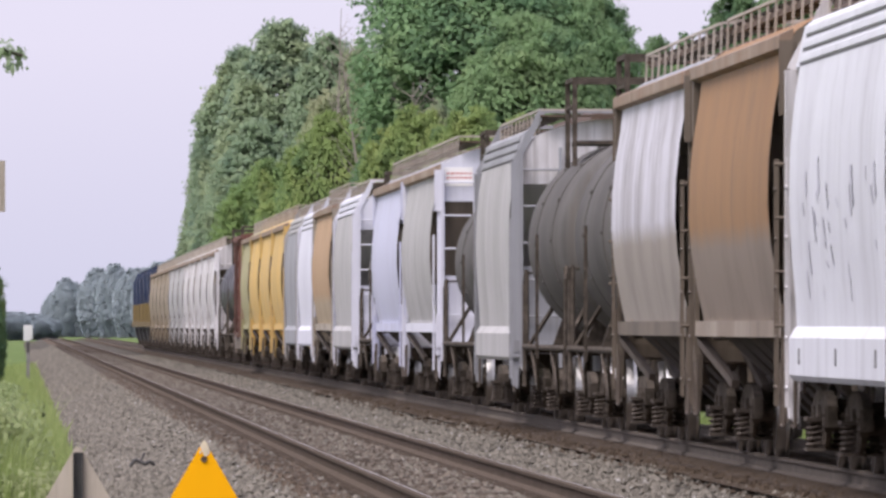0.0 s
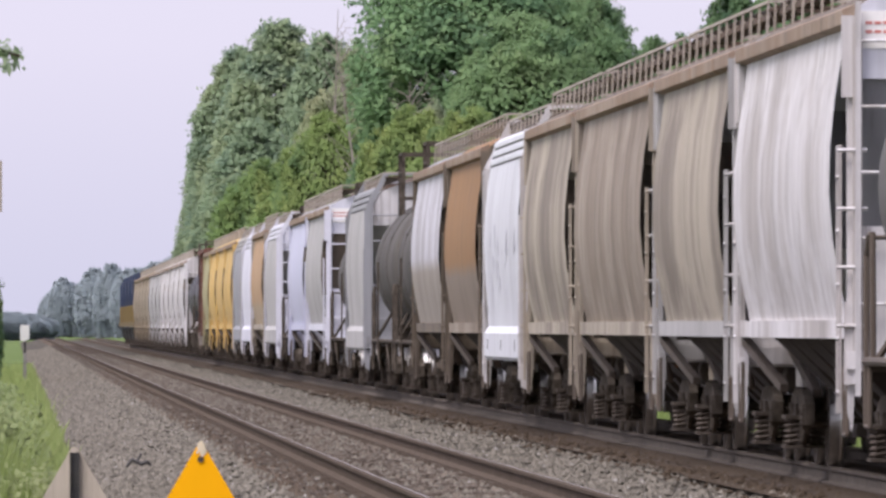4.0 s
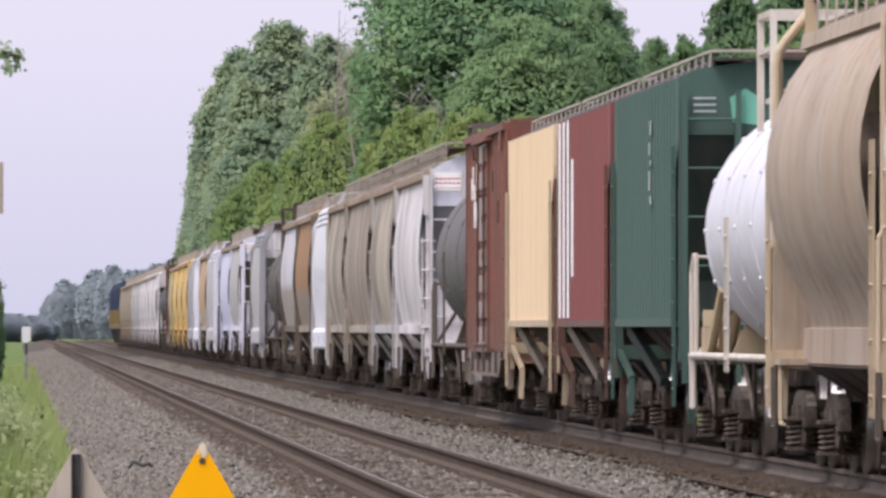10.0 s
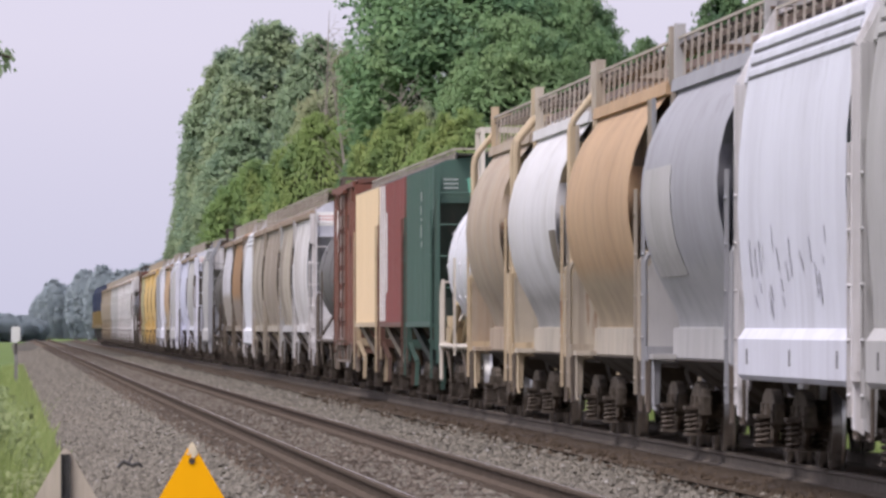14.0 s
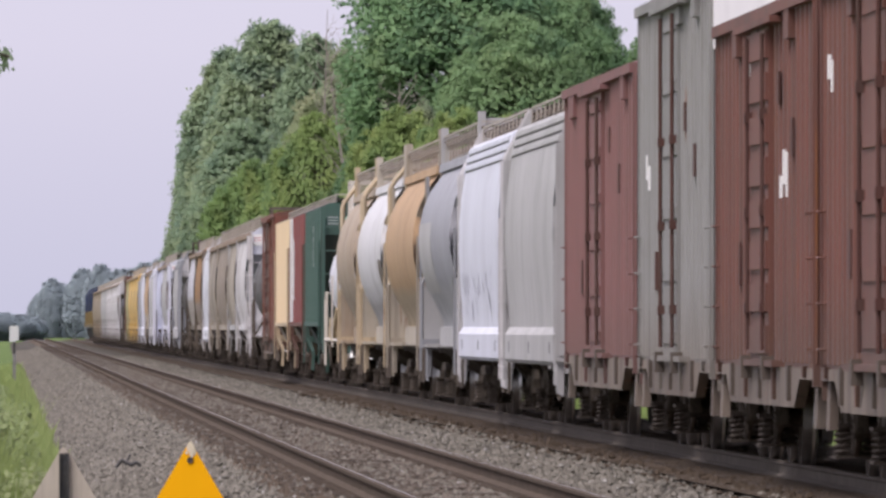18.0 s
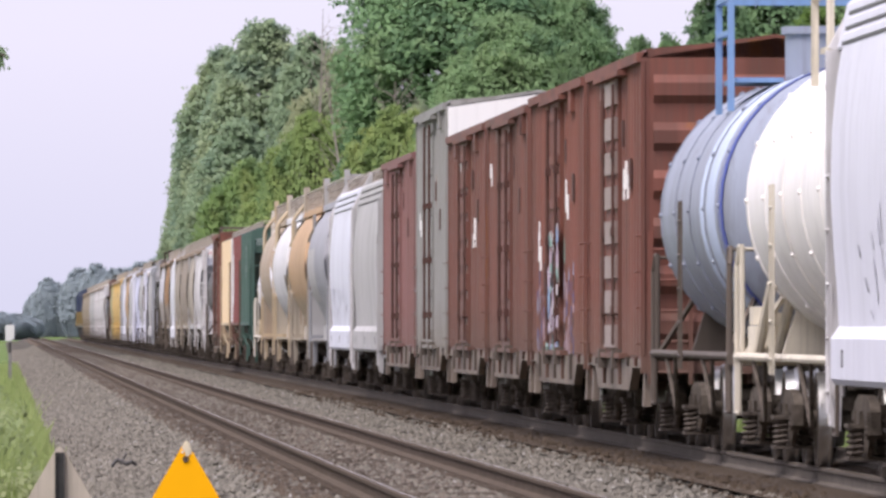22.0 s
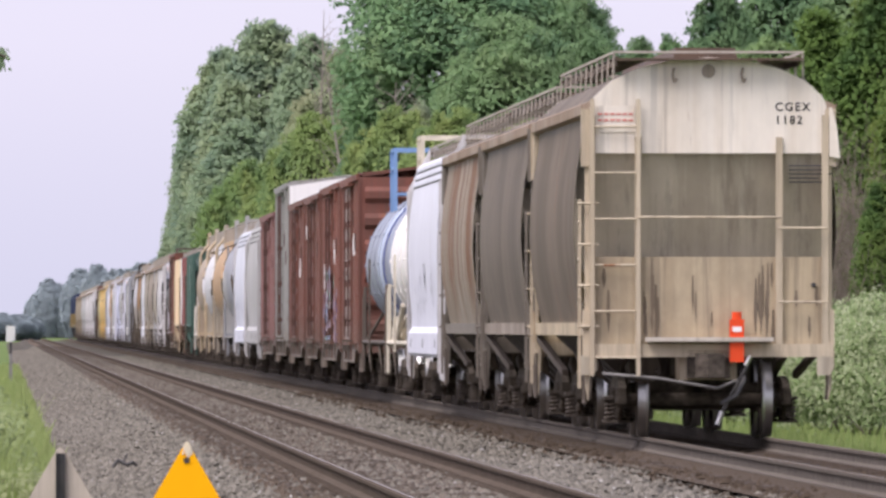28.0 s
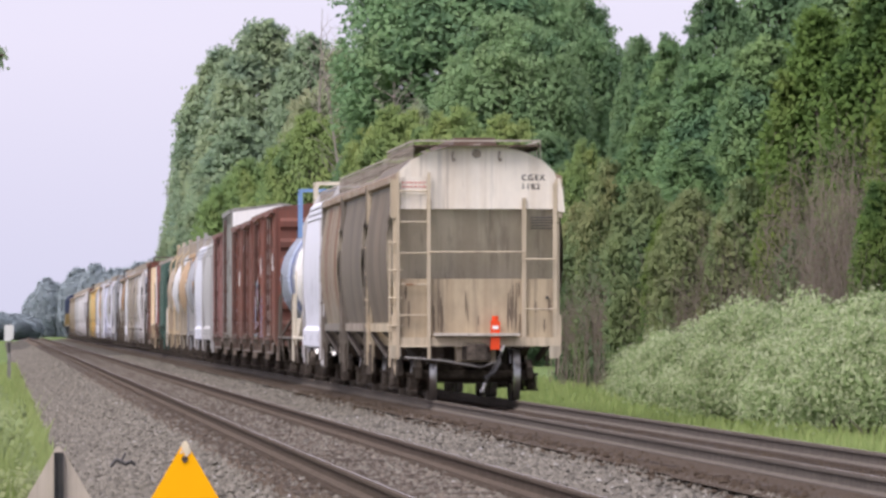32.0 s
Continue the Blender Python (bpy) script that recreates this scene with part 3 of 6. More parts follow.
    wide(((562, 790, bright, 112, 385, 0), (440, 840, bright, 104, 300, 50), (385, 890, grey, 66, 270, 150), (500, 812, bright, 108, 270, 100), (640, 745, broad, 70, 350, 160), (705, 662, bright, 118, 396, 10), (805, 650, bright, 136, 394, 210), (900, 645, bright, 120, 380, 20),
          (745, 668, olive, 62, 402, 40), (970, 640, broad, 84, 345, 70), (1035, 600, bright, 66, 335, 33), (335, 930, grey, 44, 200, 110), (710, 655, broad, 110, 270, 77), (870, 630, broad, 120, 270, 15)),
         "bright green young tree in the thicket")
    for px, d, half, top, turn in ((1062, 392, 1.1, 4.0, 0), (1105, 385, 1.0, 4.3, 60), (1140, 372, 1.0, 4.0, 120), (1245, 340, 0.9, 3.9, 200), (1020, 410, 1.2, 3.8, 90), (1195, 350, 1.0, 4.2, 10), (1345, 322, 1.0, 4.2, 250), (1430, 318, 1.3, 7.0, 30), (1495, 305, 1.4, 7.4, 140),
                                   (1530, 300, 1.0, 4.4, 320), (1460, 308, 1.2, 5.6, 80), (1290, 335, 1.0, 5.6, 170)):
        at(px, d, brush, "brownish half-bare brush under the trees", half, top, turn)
    # far trees, whose leaf colour carries the haze
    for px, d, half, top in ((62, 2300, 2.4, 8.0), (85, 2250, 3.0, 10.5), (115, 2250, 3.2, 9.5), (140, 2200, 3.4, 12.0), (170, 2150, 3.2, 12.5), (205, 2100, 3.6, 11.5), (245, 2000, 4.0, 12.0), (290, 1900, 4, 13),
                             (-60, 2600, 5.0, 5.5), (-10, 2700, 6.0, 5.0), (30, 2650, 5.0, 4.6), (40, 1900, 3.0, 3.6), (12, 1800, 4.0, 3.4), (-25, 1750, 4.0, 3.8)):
        at(px, d, far, "distant tree beside the line with haze put into its leaf colour", half, top, px)
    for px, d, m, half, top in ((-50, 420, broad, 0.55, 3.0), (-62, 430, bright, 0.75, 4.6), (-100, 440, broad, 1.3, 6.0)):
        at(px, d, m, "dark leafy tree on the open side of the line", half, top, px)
    # dead branches among the crowns
    rng = np.random.default_rng(3)
    for px, d, h, tilt in ((612, 770, 19.5, -1.6), (560, 885, 24.0, 0.4), (600, 760, 12.0, 0.8), (688, 690, 15.2, 0.3)):
        s = Shape()
        s.cyl((0, 0, -0.3), (tilt * 0.3, 0, h * 0.6), 0.13, 7, 0.07)
        s.cyl((tilt * 0.3, 0, h * 0.6), (tilt, 0, h), 0.07, 6, 0.02)
        for i in range(22):
            u = rng.uniform(0.5, 0.97)
            z = h * u
            x = tilt * (0.3 + 0.7 * max(0.0, (u - 0.6) / 0.4))
            a = rng.uniform(0, 6.28)
            q = Vector((x + 1.1 * math.cos(a), 0.9 * math.sin(a), z + rng.uniform(0.5, 1.5)))
            s.cyl((x, 0, z), q, 0.032, 5, 0.012)
            for k in range(2):
                s.cyl(q, q + Vector((rng.normal(0, 0.4), rng.normal(0, 0.4), rng.uniform(0.1, 0.7))), 0.014, 4, 0.008)
        t = thing("dead_tree", "bare dead tree with pale branches in the thicket", "tree", (px / FOCAL * d, d, -0.66))
        part("trunk", s, bare_mat, t)
    # the twig that hangs into the view from a tree close by
    s = Shape().tube([(-1.6, 0, -0.25), (-0.8, 0.05, 0.0), (-0.1, 0, 0.05), (0.05, 0, 0.0)], 0.012)
    s.tube([(-1.6, 0, -0.25), (-2.3, 0, -0.9)], 0.03)
    t = thing("roadside_tree", "slender tree with one branch reaching over the verge", "tree", (-0.02, 90, 3.25))
    part("branch", s, bark_mat, t)
    part("trunk", Shape().cyl((-2.35, 0, -4.1), (-2.3, 0, -0.9), 0.11, 10, 0.08).cyl((-2.3, 0, -0.9), (-2.4, 0.1, 1.2), 0.08, 8, 0.03), bark_mat, t)
    v, f = leaf_cloud(rng, [(-2.35 + rng.normal(0, 0.5), rng.normal(0, 0.6), rng.uniform(-0.6, 1.5)) for i in range(22)], [0.4] * 22, 110, 0.05)
    part("crown", leaf_mesh("crown", v, f, leaf_d), None, t)
    v, f = leaf_cloud(rng, [(-0.1 - 0.25 * i, rng.uniform(-0.1, 0.1), rng.uniform(-0.08, 0.06)) for i in range(7)], [0.17] * 7, 110, 0.04)
    part("leaves", leaf_mesh("leaves", v, f, leaf_d), None, t)


def build_shrubs():
    rng = np.random.default_rng(21)
    kinds = []
    for k in range(3):
        cs, rs = [], []
        for i in range(64):
            a, r = rng.uniform(0, 6.28), 1.7 * math.sqrt(rng.random())
            cs.append((r * math.cos(a), r * math.sin(a), 0.22 + 1.65 * (1 - (r / 1.9) ** 2) * rng.uniform(0.15, 1.0)))
            rs.append(rng.uniform(0.3, 0.55))
        stems = Shape()
        for c in cs[:14]:
            stems.cyl((c[0] * 0.2, c[1] * 0.2, -0.1), c, 0.02, 5, 0.008)
        v, f = leaf_cloud(rng, cs, rs, 230, 0.042, 0.7, 0.3, 0.2)
        w, g = leaf_cloud(rng, cs, [r * 1.1 for r in rs], 230, 0.03, 0.8, 0.55, 0.2)
        kinds.append((stems.mesh("stem", [bark_mat]), leaf_mesh("foliage", v, f, leaf_f), leaf_mesh("blossoms", w, g, blossom)))
    for i, (px, d, s, sz) in enumerate(((1165, 330, 0.75, 0.75), (1215, 300, 0.9, 0.95), (1270, 285, 1.0, 1.05), (1335, 270, 1.0, 1.1), (1390, 250, 1.0, 1.08), (1455, 235, 1.0, 1.12), (1520, 222, 1.0, 1.08), (1590, 215, 1.0, 1.1),
                                        (1330, 300, 1.1, 1.1), (1450, 265, 1.1, 1.15), (1560, 245, 1.1, 1.15), (1660, 225, 1.1, 1.1), (1240, 320, 0.8, 0.8))):
        t = thing("flowering_shrub", "bushy shrub covered in small white blossom", "shrub", (px / FOCAL * d, d, -0.66), "flowering shrubs by the line", turn=i * 67)
        t.scale = (s * 1.05, s * 1.05, sz * 1.12)
        for n, me in zip(("stem", "foliage", "blossoms"), kinds[i % 3]):
            part(n, me, None, t)


def build_grass():
    rng = np.random.default_rng(8)

    def blades(name, count, place, h0, h1, width, label):
        v, f = [], []
        for i in range(count):
            x, y, z, hs = place(rng)
            h = rng.uniform(h0, h1) * hs
            a = rng.uniform(0, 6.28)
            w = width * rng.uniform(0.6, 1.4)
            lx, ly = rng.normal(0, 0.18 * h), rng.normal(0, 0.18 * h)
            c, s = math.cos(a) * w, math.sin(a) * w
            k = len(v)
            v += [(x - c, y - s, z), (x + c, y + s, z), (x + c * 0.7 + lx * 0.4, y + s * 0.7 + ly * 0.4, z + h * 0.6), (x - c * 0.7 + lx * 0.4, y - s * 0.7 + ly * 0.4, z + h * 0.6), (x + lx, y + ly, z + h)]
            f += [(k, k + 1, k + 2, k + 3), (k + 3, k + 2, k + 4)]
        tagged(new(name, leaf_mesh(name, v, f, grass_mat)), label, "grass", kind="stuff")

    def left(r):
        y = r.uniform(104, 150)
        x = 0.2 - abs(r.normal(0, 1.0)) + 0.08 * math.sin(y * 1.7)
        return x, y, -0.68, 0.55 + 0.45 * min(1.0, max(0.0, (0.3 - x) / 0.55))

    def right(r):
        y = 150 * (480 / 150) ** r.random()
        return 10.8 + r.random() * (1.5 + y / 60), y, -0.7, 1.0

    def verge(r):
        y = 150 * (600 / 150) ** r.random()
        return 0.75 - abs(r.normal(0, 0.9)), y, -0.68, 1.0

    cs, rs = [], []
    for i in range(280):
        y = rng.uniform(104, 150)
        x = 0.16 - abs(rng.normal(0, 0.9))
        h = 1.42 * (0.35 + 0.65 * min(1.0, max(0.0, (0.28 - x) / 0.45)))
        cs.append((x, y, -0.66 + h * rng.uniform(0.25, 0.92)))
        rs.append(rng.uniform(0.16, 0.3))
    v, f = leaf_cloud(rng, cs, rs, 210, 0.034, 0.8, 0.15, 0.1)
    tagged(new("weeds", leaf_mesh("weeds", v, f, weed_mat)), "pale green leafy weeds beside the ballast", "weeds", kind="stuff")
    blades("tall_grass", 15000, left, 0.7, 1.5, 0.008, "tall pale green grass and weeds beside the ballast")
    blades("short_grass", 16000, right, 0.18, 0.42, 0.02, "short bright green grass beyond the train's track")
    blades("verge_grass", 5000, verge, 0.2, 0.5, 0.02, "rough grass at the foot of the ballast")


# ---- signs beside the track ----
def build_signs():
    def triangle(side, r=0.045):
        h = side * math.sqrt(3) / 2
        pts = []
        for cx, cz, a0 in ((0, 0 - r * 2, 30), (-side / 2 + r * 1.73, -h + r, 150), (side / 2 - r * 1.73, -h + r, 270)):
            for k in range(5):
                a = radians(a0 + k * 30)
                pts.append((cx + r * math.cos(a), cz + r * math.sin(a)))
        return pts

    post = Shape().box(-0.03, 0.03, 0.01, 0.05, -0.66, 0.0)
    t = thing("warning_sign", "bright yellow triangular sign with chipped top on a post", "sign", (327 / FOCAL * 85, 85, 0.592), "triangular track signs")
    part("plate", Shape().prism([(x, z) for x, z in triangle(0.76, 0.03)], -0.004, 0.004), yellow_sign, t, "yellow triangular plate")
    part("bolt", Shape().cyl((0, -0.012, -0.13), (0, -0.004, -0.13), 0.022, 10), rail_side, t, "rusty bolt")
    part("post", Shape().box(-0.03, 0.03, 0.006, 0.05, -1.26, -0.1), black_iron, t)
    chips = Shape()
    rng = np.random.default_rng(2)
    for i in range(14):
        z = -0.02 - rng.random() * 0.09
        x = rng.uniform(-1, 1) * (-z) * 0.35
        r = rng.uniform(0.008, 0.022)
        chips.prism([(x + r * math.cos(a), z + r * math.sin(a) * 1.3) for a in np.linspace(0, 5.3, 6)], -0.0055 - 0.0004 * i, -0.0045)
    part("flaked_patches", chips, chip_mat, t, "pale spots where the yellow has flaked")
    t = thing("back_of_sign", "grey-pink back of a triangular sign on a dark steel post", "sign", (104 / FOCAL * 88, 88, 0.548), "triangular track signs")
    part("plate", Shape().prism(triangle(0.70, 0.03), -0.004, 0.004), pale_sign, t)
    s = Shape().box(-0.033, 0.033, -0.012, -0.004, -1.22, -0.07).box(-0.033, -0.025, -0.04, -0.012, -1.22, -0.07).box(0.025, 0.033, -0.04, -0.012, -1.22, -0.07)
    part("post", s, black_iron, t, "dark channel-section post")
    t = thing("mile_marker", "white marker board on a dark post by the track", "sign", (16 / FOCAL * 430, 430, -0.66))
    part("post", Shape().box(-0.04, 0.04, -0.04, 0.04, -0.2, 2.08), black_iron, t)
    part("board", Shape().box(-0.16, -0.05, -0.07, -0.045, 1.5, 2.04).box(0.05, 0.15, -0.07, -0.045, 1.55, 2.04).box(-0.05, 0.05, -0.07, -0.055, 1.5, 2.04), white_paint, t)
    part("lower_post", Shape().box(-0.055, 0.055, -0.055, 0.055, -0.2, 1.1), galv, t, "pale lower sleeve")
    t = thing("roadside_sign", "back of a small pale sign on a thin post", "sign", (-0.26, 92, -0.66))
    part("post", Shape().cyl((-0.1, 0.03, -0.2), (-0.1, 0.03, 3.2), 0.025, 8), galv, t)
    part("plate", Shape().box(-0.32, 0.16, -0.004, 0.004, 2.83, 3.2), pale_sign, t)
    s = Shape()
    s.tube([(-0.18, 0, 0.01), (-0.1, 0.02, 0.07), (0.02, 0.0, 0.03), (0.1, -0.02, 0.05), (0.17, 0, 0.01)], 0.018)
    s.tube([(-0.05, 0, 0.03), (0.02, 0.05, 0.12)], 0.012)
    tagged(new("scrap_of_debris", s.mesh("scrap_of_debris", [black_iron])), "twisted dark scrap lying on the gravel", "debris").matrix_basis = pose(219 / FOCAL * 166, 166, -0.49) @ Matrix.Diagonal((0.95, 1.2, 1.5, 1))


# ---- the freight train ----
SPEED = 18.81                        # metres a second
WHEEL = 0.457


def wheelset_mesh():
    s = Shape()
    s.cyl((-0.98, 0, 0), (0.98, 0, 0), 0.085, 12)
    for k in (-1, 1):
        # from the hub over the web to the tread and flange
        s.lathe([(k * 0.70, 0.09), (k * 0.74, 0.16), (k * 0.78, 0.36), (k * 0.70, 0.385), (k * 0.688, 0.47)], (0, 0, 0), 28, "x")
        s.lathe([(k * 0.82, 0.09), (k * 0.82, 0.15), (k * 0.80, 0.36), (k * 0.825, 0.385), (k * 0.825, 0.45)], (0, 0, 0), 28, "x")
        s.slot = 1
        s.lathe([(k * 0.688, 0.47), (k * 0.70, 0.485), (k * 0.715, 0.477), (k * 0.73, 0.459), (k * 0.825, 0.45)], (0, 0, 0), 28, "x")
        s.slot = 0
        s.cyl((k * 0.98, 0, 0), (k * 1.07, 0, 0), 0.11, 10)
        for j in range(3):
            a = j * 2.0944
            s.cyl((k * 1.07, 0.06 * math.cos(a), 0.06 * math.sin(a)), (k * 1.085, 0.06 * math.cos(a), 0.06 * math.sin(a)), 0.018, 6)
    return s.mesh("wheelset", [steel_dark, steel_bright])


def side_frame_mesh(k):
    s = Shape()
    x0, x1 = sorted((k * 0.96, k * 1.05))
    outline = [(-1.12, 0.40), (-1.12, 0.60), (-0.92, 0.68), (-0.45, 0.74), (0.45, 0.74), (0.92, 0.68), (1.12, 0.60), (1.12, 0.40), (1.0, 0.52), (0.74, 0.52), (0.70, 0.40), (0.5, 0.55), (-0.5, 0.55), (-0.70, 0.40), (-0.74, 0.52), (-1.0, 0.52)]
    s.prism(outline, x0, x1, "x")
    s.prism([(-0.75, 0.42), (-0.35, 0.20), (0.35, 0.20), (0.75, 0.42), (0.66, 0.50), (0.30, 0.28), (-0.30, 0.28), (-0.66, 0.50)], k * 0.99, k * 1.03, "x")
    s.box(x0, x1, -0.40, -0.28, 0.24, 0.58).box(x0, x1, 0.28, 0.40, 0.24, 0.58)
    for y in (-0.865, 0.865):
        s.box(x0 - 0.02, x1 + 0.02, y - 0.13, y + 0.13, 0.40, 0.60)
    s.box(x0 - 0.03, x1 + 0.03, -0.14, 0.14, 0.44, 0.60)
    return s.mesh("side_frame", [truck_dust])


def spring_mesh(k):
    s = Shape()
    for y in (-0.17, 0.17):
        for x in (0.88, 1.10):
            pts = [(k * x + 0.068 * math.cos(a), y + 0.068 * math.sin(a), 0.20 + 0.26 * a / (10 * math.pi)) for a in np.linspace(0, 10 * math.pi, 31)]
            s.tube(pts, 0.017, 4)
    s.box(*sorted((k * 0.78, k * 1.19)), -0.26, 0.26, 0.17, 0.20).box(*sorted((k * 0.78, k * 1.19)), -0.26, 0.26, 0.455, 0.49)
    return s.mesh("spring_nest", [steel_rust])


def truck_parts():
    return {"wheelset": wheelset_mesh(), "frames": [side_frame_mesh(-1), side_frame_mesh(1)], "spring_nest": [spring_mesh(-1), spring_mesh(1)],
            "bolster": Shape().box(-1.05, 1.05, -0.17, 0.17, 0.44, 0.66).cyl((0, 0, 0.66), (0, 0, 0.82), 0.2, 14).box(-0.9, 0.9, -0.36, -0.3, 0.34, 0.46).box(-0.9, 0.9, 0.3, 0.36, 0.34, 0.46).mesh("bolster", [steel_dark]),
            "brakes": Shape().box(-0.86, -0.68, -0.42, -0.37, 0.3, 0.62).box(0.68, 0.86, -0.42, -0.37, 0.3, 0.62).box(-0.86, -0.68, 0.37, 0.42, 0.3, 0.62).box(0.68, 0.86, 0.37, 0.42, 0.3, 0.62)
            .beam((-0.8, -0.36, 0.42), (0.8, -0.36, 0.42), 0.06).beam((-0.8, 0.36, 0.42), (0.8, 0.36, 0.42), 0.06).beam((0.1, -0.36, 0.42), (0.1, 0.36, 0.6), 0.04).mesh("brake_rigging", [steel_dark])}


steel_rust = rough_stuff("rusty_spring_steel", (0.065, 0.052, 0.042), (0.14, 0.115, 0.092), 9.0, 0.9, gloss=0.2)
TRUCK = truck_parts()
SPINNING = []
NEARBY = [True]                      # whether the car being built comes close to the camera


def add_truck(car, y, near):
    t = part("truck", TRUCK["bolster"], None, car, "dark cast-steel truck with coil springs")
    t.matrix_basis = pose(0, y, 0)
    for fr, sp in zip(TRUCK["frames"], TRUCK["spring_nest"]):
        part("side_frame", fr, None, t)
        part("spring_nest", sp, None, t, "rusty coil springs")
    part("brake_rigging", TRUCK["brakes"], None, t)
    for dy in (-0.865, 0.865):
        w = part("wheelset", TRUCK["wheelset"], None, t, "steel wheels with shiny treads on one axle")
        w.matrix_basis = pose(0, dy, WHEEL)
        if near:
            SPINNING.append((w, dy))


def add_coupler(car, y, k):
    s = Shape().box(-0.09, 0.09, min(y, y + k * 0.62), max(y, y + k * 0.62), 0.80, 0.96)
    s.prism([(-0.17, y + k * 0.5), (-0.2, y + k * 0.7), (-0.05, y + k * 0.82), (0.15, y + k * 0.78), (0.17, y + k * 0.55)], 0.74, 1.02, "z")
    s.box(-0.26, 0.26, min(y - k * 0.1, y + k * 0.06), max(y - k * 0.1, y + k * 0.06), 0.72, 1.06)
    part("coupler", s, steel_dark, car)


def ladder(name, car, mat, a, b, across, z0, z1, rungs, r=0.017):
    """Two stiles at a and b (x, y) with rungs between them."""
    s = Shape()
    for x, y in (a, b):
        s.beam((x, y, z0), (x, y, z1), across, across * 0.8)
    joined = Shape()
    top = part(name, s, mat, car)
    for i in range(rungs):
        z = z0 + (z1 - z0) * (i + 0.4) / rungs
        if NEARBY[0]:
            part("rung", Shape().cyl((*a, z), (*b, z), r, 6), mat, top)
        else:
            joined.cyl((*a, z), (*b, z), r, 6)
    if not NEARBY[0]:
        part("far_rungs_joined", joined, mat, top)["kind"] = "stuff"
    return top


def curve_side(kind):
    """The outline of a hopper's side from sill to eave, as (half-width, height)."""
    if kind == "C":
        pts = [(1.17, 1.30), (1.21, 1.48), (1.32, 1.72), (1.45, 1.97), (1.55, 2.25), (1.605, 2.55), (1.62, 2.8), (1.60, 3.05), (1.53, 3.35), (1.40, 3.65), (1.18, 3.95)]
    elif kind == "W":
        pts = [(1.50, 1.30), (1.51, 1.6), (1.545, 2.0), (1.57, 2.5), (1.56, 3.0), (1.52, 3.4), (1.47, 3.72)]
    else:
        pts = [(1.43, 1.28), (1.46, 1.45), (1.52, 1.75), (1.58, 2.1), (1.61, 2.5), (1.60, 2.9), (1.56, 3.3), (1.50, 3.66), (1.47, 3.93)]
    return pts


def sheet(s, pts, sign, y0, y1, steps=1):
    ys = [y0 + (y1 - y0) * i / steps for i in range(steps + 1)]
    k = len(s.v)
    n = len(pts)
    s.v += [(sign * x, y, z) for y in ys for x, z in pts]
    for j in range(steps):
        for i in range(n - 1):
            q = (k + j * n + i, k + j * n + i + 1, k + (j + 1) * n + i + 1, k + (j + 1) * n + i)
            s.f.append(q if sign > 0 else q[::-1])
            s.m.append(s.slot)


def new_car(name, label, category, length):
    return thing(name, label, category, (8.60, 0, 0), "freight train cars")


def roof_walk(car, mat, hb, z, eave_z, eave_x, rail=None):
    """Running boards behind thin railings along the roof."""
    rail = rail or railing_mat
    for k in (-1, 1):
        s = Shape().box(k * 0.92 - 0.20, k * 0.92 + 0.20, -hb, hb, z - 0.09, z - 0.07)
        s.box(*sorted((k * 1.10, k * 1.12)), -hb, hb, z - 0.16, z - 0.05)
        part("running_board", s, mat, car)
        n = int(2 * hb / 1.35)
        joined = Shape()
        for i in range(n + 1):
            y = -hb + 0.02 + (2 * hb - 0.04) * i / n
            s = Shape() if k < 0 else joined
            s.beam((k * 1.15, y, z), (k * 1.17, y, eave_z + 0.10), 0.024).beam((k * 1.15, y, z - 0.10), (k * 0.75, y, z - 0.10), 0.022)
            if k < 0:
                part("walk_bracket", s, rail, car)
        if k > 0:
            part("far_walk_support", joined, rail, car)["kind"] = "stuff"
        part("walk_edge_rail", Shape().beam((k * 1.15, -hb, z), (k * 1.15, hb, z), 0.028), rail, car)
    for e in (-1, 1):
        part("end_walk", Shape().box(-1.15, 1.15, e * hb - 0.25, e * hb + 0.25, z - 0.10, z - 0.075), mat, car)
        part("end_walk_rail", Shape().beam((-1.15, e * (hb + 0.2), z), (1.15, e * (hb + 0.2), z), 0.028), rail, car)


def hatches(car, mat, hb, z):
    s = Shape().prism([(-0.42, z - 0.1), (-0.36, z + 0.13), (0.36, z + 0.13), (0.42, z - 0.1)], -hb + 0.7, hb - 0.7)
    part("trough_hatch", s, roof_rust, car)


def bays(car, mat, hb, count, top):
    inner = hb - 3.9
    for i in range(count):
        y = -inner + 2 * inner * (i + 0.5) / count
        w = inner / count
        s = Shape()
        a = [(-1.42, y - w, top), (1.42, y - w, top), (1.42, y + w, top), (-1.42, y + w, top)]
        b = [(-0.55, y - 0.28, 0.42), (0.55, y - 0.28, 0.42), (0.55, y + 0.28, 0.42), (-0.55, y + 0.28, 0.42)]
        s.add(a + b, [(0, 1, 5, 4), (1, 2, 6, 5), (2, 3, 7, 6), (3, 0, 4, 7), (4, 5, 6, 7), (3, 2, 1, 0)])
        s.box(-0.7, 0.7, y - 0.34, y + 0.34, 0.30, 0.43)
        part("hopper_bay", s, mat, car)


